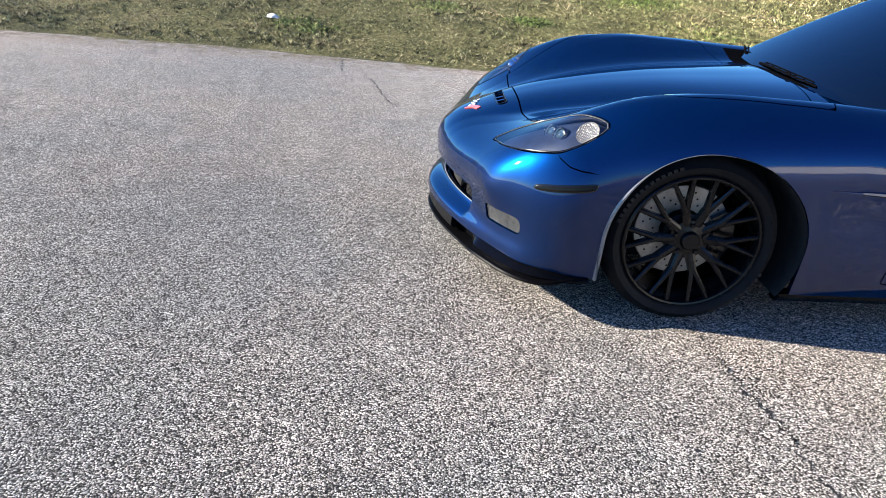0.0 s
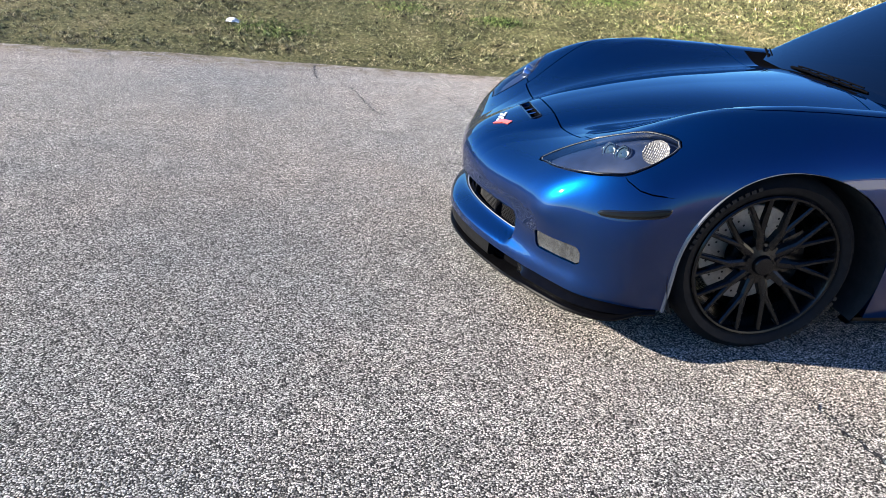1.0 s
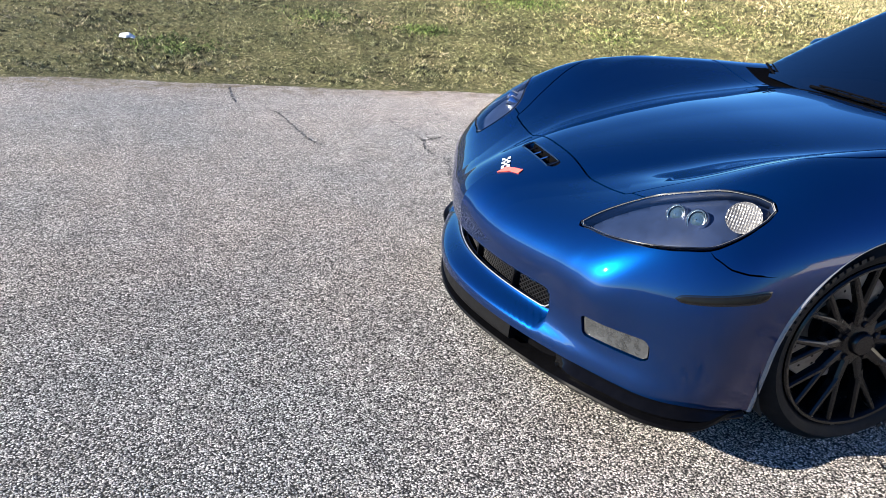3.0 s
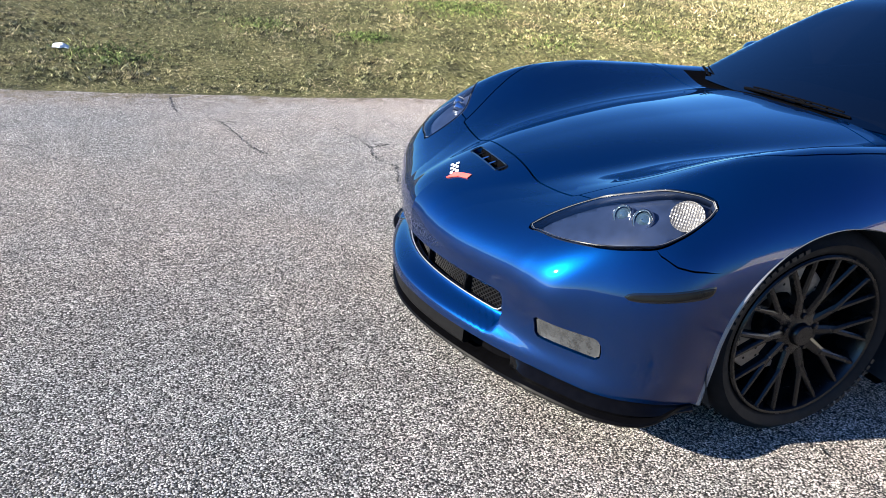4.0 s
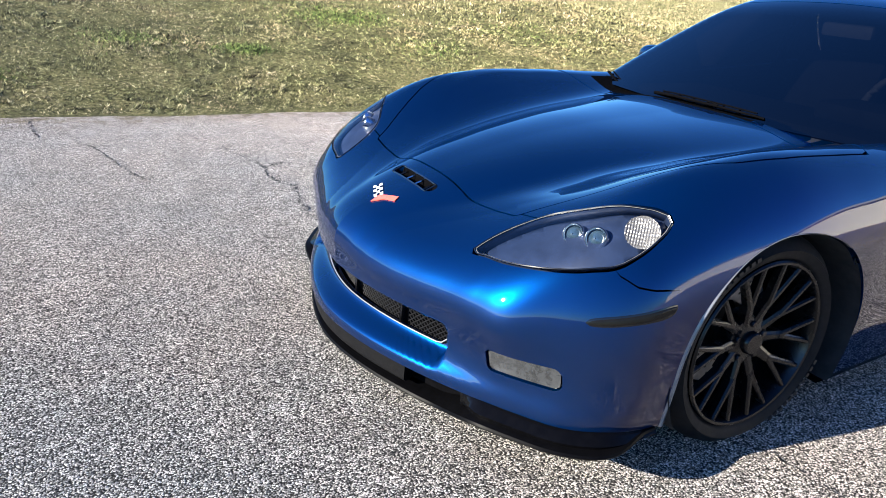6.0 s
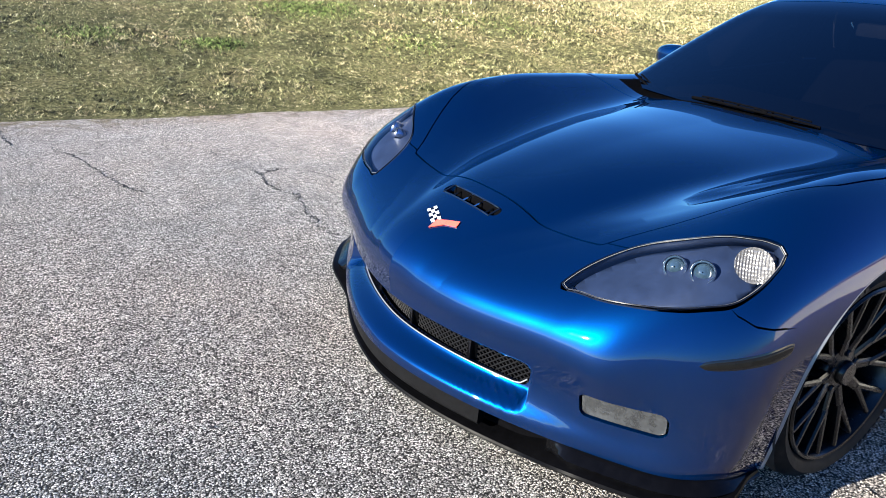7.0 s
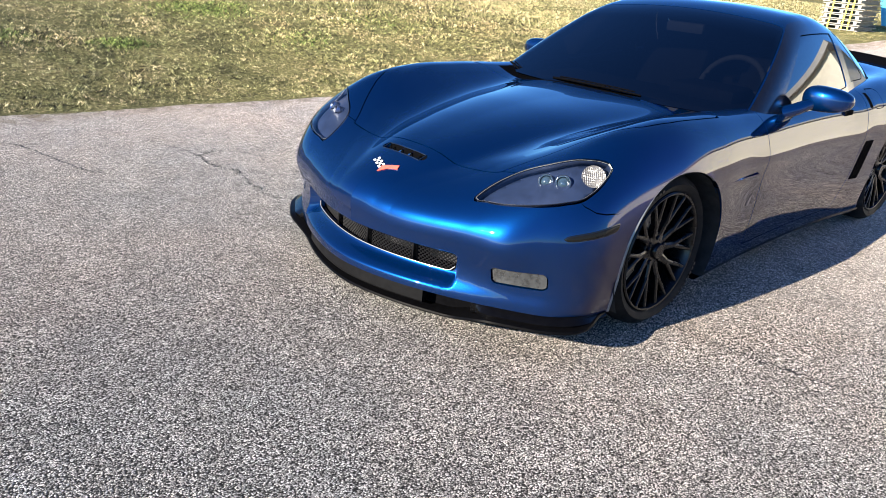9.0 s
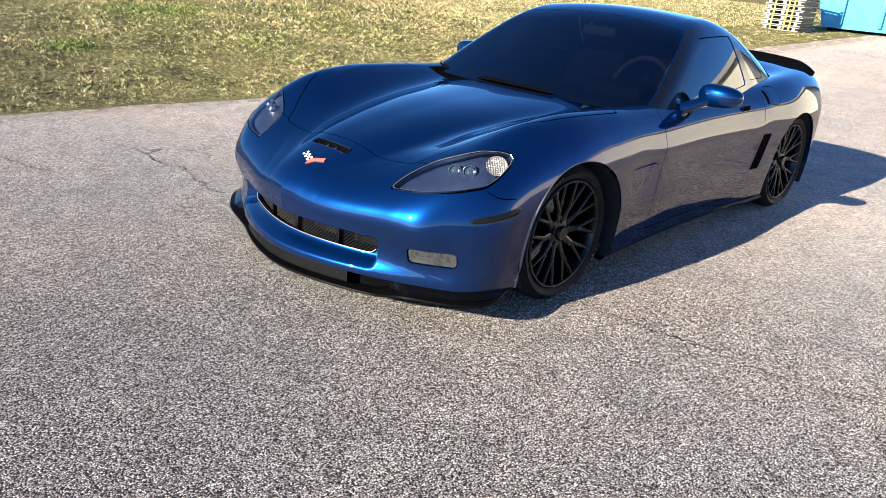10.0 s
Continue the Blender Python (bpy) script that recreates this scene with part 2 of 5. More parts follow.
def tube(bm, points, radius, sides=8, closed=False):
    """A round bar along the points."""
    pts = [Vector(p) for p in points]
    rings, n = [], len(pts)
    for i, p in enumerate(pts):
        a, b = (pts[i - 1] if i or closed else p), (pts[(i + 1) % n] if i < n - 1 or closed else p)
        d = (b - a).normalized()
        u = d.cross((0, 0, 1) if abs(d.z) < 0.9 else (1, 0, 0)).normalized()
        w = d.cross(u)
        r = radius(i / max(1, n - 1)) if callable(radius) else radius
        rings.append([bm.verts.new(p + r * (math.cos(t) * u + math.sin(t) * w)) for t in (2 * math.pi * k / sides for k in range(sides))])
    for i in range(n if closed else n - 1):
        ra, rb = rings[i], rings[(i + 1) % n]
        for k in range(sides):
            bm.faces.new((ra[k], ra[(k + 1) % sides], rb[(k + 1) % sides], rb[k]))
    if not closed:
        bm.faces.new(rings[0]), bm.faces.new(rings[-1])


def curve(xs, ys):
    """A smooth curve through the knots, as a function of arrays."""
    xs, ys = np.array(xs, float), np.array(ys, float)
    d = np.gradient(ys, xs)

    def f(x):
        x = np.clip(x, xs[0], xs[-1])
        i = np.clip(np.searchsorted(xs, x) - 1, 0, len(xs) - 2)
        h = xs[i + 1] - xs[i]
        t = (x - xs[i]) / h
        return ((1 + 2 * t) * (1 - t) ** 2 * ys[i] + t * (1 - t) ** 2 * h * d[i] + t * t * (3 - 2 * t) * ys[i + 1] + t * t * (t - 1) * h * d[i + 1])

    return f


def step(v, a, b):
    t = np.clip((v - a) / (b - a), 0, 1)
    return t * t * t * (t * (6 * t - 15) + 10)


def ramp(v, a, b, e):
    """From 0 to 1 in a straight line with rounded ends."""
    return 0.5 + (np.sqrt((v - a) ** 2 + e * e) - np.sqrt((v - b) ** 2 + e * e)) / (2 * (b - a))


def smax(a, b, k):
    h = np.maximum(k - np.abs(a - b), 0) / k
    return np.maximum(a, b) + h * h * k * 0.25


# ---- the car's surfaces: x runs from nose to tail with the front axle at 0, z from the ground ----
HUB_F, HUB_R, ARCH = (0.0, 0.328), (2.62, 0.338), 0.348
centre_z = curve([-1.05, -0.8, -0.57, -0.3, 0, 0.3, 0.62, 1.0, 2.6, 3.0, 3.45, 3.6], [0.44, 0.560, 0.650, 0.716, 0.763, 0.790, 0.812, 0.83, 0.90, 0.945, 0.955, 0.945])
crest_z = curve([-1.05, -0.8, -0.6, -0.45, -0.3, 0, 0.3, 0.7, 1.2, 1.7, 2.2, 2.6, 3.0, 3.5], [0.36, 0.507, 0.649, 0.743, 0.814, 0.871, 0.877, 0.864, 0.855, 0.858, 0.897, 0.925, 0.935, 0.915])
bulge_y = curve([-1.0, -0.8, -0.57, -0.17, 0.2, 0.6, 1.0], [0.11, 0.15, 0.25, 0.345, 0.425, 0.50, 0.54])
crest_y = curve([-0.9, -0.6, -0.3, 0, 0.6, 1.4, 2.2, 2.7, 3.5], [0.50, 0.635, 0.692, 0.713, 0.715, 0.745, 0.755, 0.745, 0.68])
side_y = curve([-0.9, -0.35, 0, 0.35, 0.8, 1.4, 1.85, 2.2, 2.62, 3.0, 3.4], [0.928, 0.93, 0.949, 0.932, 0.905, 0.89, 0.898, 0.922, 0.944, 0.918, 0.84])
beak_x = curve([0, 0.15, 0.27, 0.4, 0.512, 0.6, 0.7, 0.8, 0.95], [0.030, 0.046, 0.069, 0.107, 0.143, 0.169, 0.206, 0.292, 0.424])
round_k = curve([-0.9, -0.3, 0.3, 0.9, 1.8, 2.4, 3.4], [0.148, 0.205, 0.187, 0.164, 0.15, 0.19, 0.22])
nose_x = curve([0.0, 0.10, 0.17, 0.205, 0.25, 0.30, 0.36, 0.42, 0.47, 0.55, 0.8], [0.02, 0.012, 0.003, 0.004, 0.022, 0.027, 0.016, 0.003, 0.0, 0.012, 0.06])


def top_z(x, ay):
    """A convex bulge along the middle that ends in a crease, and a rise from there to the fender's crest."""
    yb, yf, zc, zf = bulge_y(x), crest_y(x), centre_z(x), crest_z(x)
    drop = 0.010 + 0.030 * step(x, -0.85, -0.5) * (1 - step(x, 0.8, 1.1))
    t = ay / np.maximum(yb, 0.1)
    z = zc - drop * (t / (1 + t**18) ** (1 / 18)) ** 2.8 - 0.004 * np.minimum(t, 1.6) ** 2
    z = z + (zf - zc + drop) * (1 - (1 - ramp(ay, yb + 0.03 + 0.15 * (yf - yb) * step(x, -0.62, -0.30), yf + 0.025, 0.095)) ** 1.15)
    return z - 0.9 * np.maximum(ay - yf, 0) ** 2 * 1.6


def half_width(x, z):
    w = side_y(x) - 0.20 * np.maximum(0.42 - z, 0) ** 1.5 - 0.55 * np.maximum(z - 0.58, 0) ** 2
    # hollow behind the front wheel and a soft waist line along the door
    return w - 0.012 * np.exp(-(((x - 0.62) / 0.18) ** 2) - ((z - 0.46) / 0.13) ** 2) + 0.008 * np.exp(-(((z - 0.63) / 0.05) ** 2)) * step(x, 0.5, 0.9) * (1 - step(x, 1.9, 2.2))


def front_x(ay, z):
    # a blunt beak above, a more swept face below, and the grille's recess between them
    low = 0.197 * (np.sqrt(ay * ay + 0.0009) / 0.623) ** 1.75
    plan = low + (beak_x(ay) - low) * step(z, 0.22, 0.46)
    return -0.955 + plan + nose_x(z) * (1.15 - 0.6 * step(ay, 0.45, 0.75)) + 0.050 * step(z, 0.200, 0.262) * (1 - step(z, 0.326, 0.356)) * (1 - step(ay, 0.470, 0.515))


def body_f(p):
    x, ay, z = p[:, 0], np.abs(p[:, 1]), p[:, 2]
    f = smax((z - top_z(x, ay)) * 0.93, ay - half_width(x, z), round_k(x))
    f = smax(f, (front_x(ay, z) - x) * 0.86, 0.08 + 0.035 * step(ay, 0.40, 0.85))
    rear = 3.34 - 0.20 * (ay / 0.85) ** 3 - 0.12 * np.maximum(0.5 - z, 0) + 0.03 * (z - 0.7)
    return smax(f, x - rear, 0.07)


def glass_parts(p):
    x, ay, z = p[:, 0], np.abs(p[:, 1]), p[:, 2]
    screen = (0.601 + 0.20 * ay**2 + 1.66 * (z - 0.80) + 0.25 * (z - 0.80) ** 2 - x) * 0.48
    side = ay - (0.802 - 0.055 * ((x - 1.35) / 0.9) ** 2 - 0.43 * (z - 0.85) - 0.35 * (z - 0.85) ** 2)
    roof = z - (1.275 - 0.10 * (x - 1.72) ** 2 - 0.12 * ay**2)
    back = (z - (1.278 - 0.44 * (x - 2.0) - 0.22 * ay**2)) * 0.92
    return screen, side, roof, back


def cabin_f(p):
    screen, side, roof, back = glass_parts(p)
    f = smax(roof, back, 0.10)
    f = smax(f, screen, 0.09)
    return smax(f, side, 0.085)


def gradient(f, p):
    e = 1e-4
    g = np.stack([(f(p + e * d) - f(p - e * d)) / (2 * e) for d in np.eye(3)], 1)
    return g / np.linalg.norm(g, axis=1, keepdims=True)


def cast(f, origin, way, far=2.0):
    lo, hi = np.zeros(len(way)), np.full(len(way), far)
    for _ in range(28):
        mid = (lo + hi) / 2
        inside = f(origin + way * mid[:, None]) < 0
        lo, hi = np.where(inside, mid, lo), np.where(inside, hi, mid)
    return origin + way * hi[:, None]


def skin(f, x0, x1, z, across, along, cap, tail=None):
    """A sheet of quads on f = 0, cast out of the axis from x0 to x1 at height z, with a round cap at both ends."""
    rows = [(x0, a) for a in 0.004 + (np.pi / 2 - 0.004) * np.linspace(0, 1, cap) ** 1.4][:-1]
    rows += [(x, np.pi / 2) for x in np.linspace(x0, x1, along)]
    rows += [(x1, np.pi / 2 + a) for a in np.linspace(0, np.pi / 2 - 0.004, tail or cap)][1:]
    turn = np.arange(across) * 2 * np.pi / across
    o = np.array([[x, 0, z] for x, _ in rows for _ in turn])
    d = np.array([[-math.cos(a), math.sin(a) * math.sin(t), math.sin(a) * math.cos(t)] for _, a in rows for t in turn])
    v = cast(f, o, d)
    faces = []
    for r in range(len(rows) - 1):
        for i in range(across):
            j = (i + 1) % across
            faces.append((r * across + i, (r + 1) * across + i, (r + 1) * across + j, r * across + j))
    return v, faces


class Sheet:
    """Points and polygons on a smooth surface f, which can be cut along any line g(points) = 0."""

    def __init__(self, f, verts, faces):
        self.f, self.v, self.faces = f, np.asarray(verts), list(faces)

    def cut(self, g):
        """Splits off the polygons with g > 0 and returns them as a sheet; the rest stays."""
        val = g(self.v)
        val = np.where(np.abs(val) < 1e-7, 1e-7, val)
        sign = val > 0
        out, keep, fresh, made = [], [], [], {}
        n = len(self.v)
        for face in self.faces:
            s = sign[list(face)]
            if s.all():
                out.append(face)
            elif not s.any():
                keep.append(face)
            else:
                sides = ([], [])
                for a, b in zip(face, face[1:] + face[:1]):
                    sides[int(sign[a])].append(a)
                    if sign[a] != sign[b]:
                        key = (min(a, b), max(a, b))
                        if key not in made:
                            t = val[a] / (val[a] - val[b])
                            made[key] = n + len(fresh)
                            fresh.append(self.v[a] * (1 - t) + self.v[b] * t)
                        sides[0].append(made[key])
                        sides[1].append(made[key])
                for lst, side in ((keep, sides[0]), (out, sides[1])):
                    if len(side) > 2:
                        lst.append(tuple(side))
        if fresh:
            self.v = np.vstack([self.v, fresh])
        self.faces = keep
        return Sheet(self.f, self.v, out)

    def split(self, g, gap=0.0045):
        """Takes out the panel with g > 0, and a gap round it."""
        panel = self.cut(lambda p: g(p) + gap / 2)
        inner = panel.cut(lambda p: g(p) - gap / 2)
        return inner

    def build(self, name, material, parent, label="", lip=0.012, shift=0.0, flip=False, thick=True):
        used = sorted({i for f in self.faces for i in f})
        index = {i: k for k, i in enumerate(used)}
        v = self.v[used]
        nrm = gradient(self.f, v)
        for _ in range(2):
            e = 1e-4
            v = v - nrm * (self.f(v) / np.maximum(0.3, (self.f(v + nrm * e) - self.f(v - nrm * e)) / (2 * e)))[:, None]
        nrm = gradient(self.f, v)
        v = v + nrm * shift
        faces = [tuple(index[i] for i in f) for f in self.faces]
        loops = [nrm[i] for f in faces for i in f]
        if thick:
            count = {}
            for f in faces:
                for a, b in zip(f, f[1:] + f[:1]):
                    count[(a, b)] = 1
            rim = [(a, b) for a, b in count if (b, a) not in count]
            ends = sorted({i for e in rim for i in e})
            base = len(v)
            top = {i: base + k for k, i in enumerate(ends)}
            low = {i: base + len(ends) + k for k, i in enumerate(ends)}
            v = np.vstack([v, v[ends], v[ends] - nrm[ends] * lip])
            for a, b in rim:
                q = (top[b], top[a], low[a], low[b])
                n = np.cross(v[q[1]] - v[q[0]], v[q[3]] - v[q[0]])
                n = n / max(1e-9, np.linalg.norm(n))
                faces.append(q)
                loops += [n] * 4
        return mesh_object(name, v, faces, material, parent, label, True, np.asarray(loops).tolist())


def surface_z(x, y, f=body_f):
    p = np.array([[x, y, 0.3]], float)
    return float(cast(f, p, np.array([[0, 0, 1.0]]))[0, 2])


def surface_y(x, z, side=-1, f=body_f):
    p = np.array([[x, 0.0, z]], float)
    return float(cast(f, p, np.array([[0, float(side), 0]]))[0, 1])


def surface_x(y, z):
    p = np.array([[-0.1, y, z]], float)
    return float(cast(body_f, p, np.array([[-1.0, 0, 0]]))[0, 0])


# ---- panel lines ----
def arch_g(p):
    dx = p[:, 0] - HUB_F[0] - 0.010
    rf = ARCH - np.hypot(dx * np.where(dx > 0, 0.855, 0.985), np.maximum(p[:, 2] - HUB_F[1], 0))
    rr = ARCH + 0.004 - np.hypot(p[:, 0] - HUB_R[0], np.maximum(p[:, 2] - HUB_R[1], 0))
    return np.where(np.abs(p[:, 1]) > 0.5, np.maximum(rf, rr), -1.0)


def lamp_local(p):
    """Along and across the headlamp in plan."""
    dx, dy = p[:, 0] + 0.713, np.abs(p[:, 1]) - 0.500
    return (0.740 * dx + 0.672 * dy) / 0.488, -0.672 * dx + 0.740 * dy


lamp_top = curve([-0.12, -0.028, 0.0, 0.055, 0.155, 0.32, 0.62, 0.83, 0.95, 0.985, 1.0, 1.1], [0.08, 0.002, -0.010, -0.029, -0.053, -0.072, -0.037, -0.011, -0.003, 0.002, 0.012, 0.13])
lamp_low = curve([-0.12, -0.028, 0.0, 0.05, 0.165, 0.38, 0.62, 0.80, 0.94, 0.985, 1.0, 1.1], [-0.08, 0.002, 0.014, 0.029, 0.070, 0.118, 0.131, 0.112, 0.054, 0.026, 0.012, -0.10])


def lamp_g(p):
    s, n = lamp_local(p)
    g = np.minimum(np.minimum(n - lamp_top(s), lamp_low(s) - n), (0.996 - s) * 0.5)
    return np.where(p[:, 2] > 0.45, g, -1.0)


def hood_g(p):
    x, ay = p[:, 0], np.abs(p[:, 1])
    side = np.interp(x, [-0.6, -0.52, -0.44, -0.38, -0.30, -0.20, -0.09, 0.06, 0.25, 0.75], [0.452, 0.505, 0.570, 0.615, 0.668, 0.722, 0.768, 0.790, 0.795, 0.80]) - ay
    front = x - (-0.590 + 0.075 * ay**2)
    back = (0.600 - 0.25 * ay**2) - x
    return np.where(p[:, 2] > 0.5, np.minimum(np.minimum(side, front), back), -1.0)


def bumper_g(p):
    x, ay, z = p[:, 0], np.abs(p[:, 1]), p[:, 2]
    line = np.interp(x, [-0.53, -0.51, -0.49, -0.45, -0.40, -0.2], [0.603, 0.592, 0.578, 0.571, 0.570, 0.579])
    side = np.where(x < -0.53, 1.0, line - z)
    top = np.where(z > 0.585, -0.578 + 0.075 * np.minimum(ay, 0.5) ** 2 - x + 0.13 * step(ay, 0.50, 0.80), 1.0)
    return np.where(x < 0.1, np.minimum(top, side), -1.0)


def door_g(p):
    x, z = p[:, 0], p[:, 2]
    front = x - (0.765 + 0.09 * (z - 0.243))
    back = np.interp(z, [0.2, 0.38, 0.58, 0.83, 0.95], [1.86, 1.95, 2.02, 2.06, 2.07]) - x
    return np.where((np.abs(p[:, 1]) > 0.62), np.minimum(np.minimum(front, back), z - 0.205), -1.0)


def rounded(u, v, a, b, r):
    """Inside (above 0) of a rounded rectangle of half sizes a and b."""
    du, dv = np.abs(u) - (a - r), np.abs(v) - (b - r)
    return r - (np.hypot(np.maximum(du, 0), np.maximum(dv, 0)) + np.minimum(np.maximum(du, dv), 0))


def grille_g(p):
    ay, z = np.abs(p[:, 1]), p[:, 2]
    mid = 0.298 - 0.006 * ay
    return np.where(p[:, 0] < -0.55, rounded(ay, z - mid, 0.468, 0.037, 0.018), -1.0)


def fog_g(p):
    ay, z = np.abs(p[:, 1]), p[:, 2]
    return np.where(p[:, 0] < -0.4, rounded(ay - 0.727, z - 0.308 - 0.03 * (ay - 0.727), 0.089, 0.032, 0.016), -1.0)


def vent_g(p):
    u = p[:, 0] + 0.655 - 0.25 * p[:, 1] ** 2
    return np.where(p[:, 2] > 0.45, rounded(p[:, 1], u, 0.135, 0.020, 0.018), -1.0)


def fuel_g(p):
    return np.where(p[:, 1] < -0.5, rounded(p[:, 0] - 2.215, p[:, 2] - 0.815, 0.065, 0.048, 0.02), -1.0)


# ---- ground ----
LITTER_WHITE = make_speckled("white_paper", (0.5, 0.5, 0.5), 0.7, 0.1, 30.0)
CLUMPS = make_blades("grass_clump_blades", ((0.020, 0.019, 0.010), (0.11, 0.11, 0.055), (0.34, 0.32, 0.20), (0.62, 0.57, 0.43)))
GREEN_BLADES = make_blades("green_grass_blades", ((0.03, 0.05, 0.015), (0.09, 0.135, 0.04), (0.18, 0.24, 0.085), (0.34, 0.36, 0.18)))

verge_line = curve([-12, -5, -3, -1.5, 0, 1.4, 3, 6, 12], [4.15, 4.08, 4.10, 4.02, 3.94, 3.86, 3.83, 3.86, 3.90])


def bank_z(x, y):
    """Height of the ground: flat paving, then a grass bank."""
    edge = verge_y(x)
    up = np.maximum(y - edge - 0.05, 0)
    far = np.maximum(x - 6.5, 0)
    return 0.15 * up * up / (up + 0.35) * (1 - 0.5 * step(up, 4, 14)) * (1 - 0.8 * step(x, 5, 14)) + 0.030 * far * far / (far + 2.0)


def verge_y(x):
    return verge_line(x) + 0.022 * np.sin(1.7 * x) + 0.018 * np.sin(4.1 * x + 1.0) + 0.010 * np.sin(9.7 * x) + 0.5 * step(x, 6, 14)


def build_ground():
    xs = np.concatenate([[-400, -120, -40, -15], np.arange(-8, 16, 0.1), np.arange(16, 26.1, 0.5), [30, 40, 70, 150, 400]])
    rows = np.concatenate([[-400, -120, -40, -12, -5, 0, 2], 3.90 + np.array([-0.4, -0.2, -0.08, 0.0, 0.06, 0.14, 0.24, 0.36, 0.5]), np.arange(4.65, 9.0, 0.3), np.arange(9, 20, 1.0), [22, 30, 60, 150, 400]])
    gx, gr = np.meshgrid(xs, rows, indexing="ij")
    gy = gr + (verge_y(np.clip(gx, -30, 30)) - 3.90) * step(gr, 2.0, 3.0) * (1 - step(gr, 5.0, 9.0))
    gz = bank_z(np.clip(gx, -30, 30), gy)
    v = np.stack([gx.ravel(), gy.ravel(), gz.ravel()], 1)
    ny = len(rows)
    faces = [(i * ny + j, (i + 1) * ny + j, (i + 1) * ny + j + 1, i * ny + j + 1) for i in range(len(xs) - 1) for j in range(ny - 1)]
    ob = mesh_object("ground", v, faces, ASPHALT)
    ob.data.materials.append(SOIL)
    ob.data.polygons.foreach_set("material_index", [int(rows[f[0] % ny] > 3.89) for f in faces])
    tagged(ob, "pale grey chip seal paving running up to a dry grass bank", "ground", kind="structure")


def blades(name, x, y, h, w, material, label, rng):
    """Many bent grass blades as one mesh."""
    n = len(x)
    a, b = rng.uniform(0, 2 * np.pi, n), rng.uniform(0, 2 * np.pi, n)
    lean = rng.uniform(0.1, 1.3, n) * h
    z = bank_z(x, y) - 0.002
    c, s = np.cos(a) * w, np.sin(a) * w
    v = np.empty((n, 4, 3))
    v[:, 0] = np.stack([x - c, y - s, z], 1)
    v[:, 1] = np.stack([x + c, y + s, z], 1)
    v[:, 2] = np.stack([x + c * 0.7 + lean * 0.4 * np.cos(b), y + s * 0.7 + lean * 0.4 * np.sin(b), z + h * 0.62], 1)
    v[:, 3] = np.stack([x + lean * np.cos(b), y + lean * np.sin(b), z + h], 1)
    me = bpy.data.meshes.new(name)
    me.vertices.add(4 * n)
    me.vertices.foreach_set("co", v.ravel())
    tri = (np.arange(n) * 4)[:, None] + np.array([0, 1, 2, 0, 2, 3])
    me.loops.add(6 * n)
    me.loops.foreach_set("vertex_index", tri.ravel())
    me.polygons.add(2 * n)
    me.polygons.foreach_set("loop_start", np.arange(2 * n) * 3)
    me.polygons.foreach_set("loop_total", np.full(2 * n, 3))
    me.update()
    me.validate()
    me.materials.append(material)
    tagged(new(name, me), label, "grass", kind="stuff")


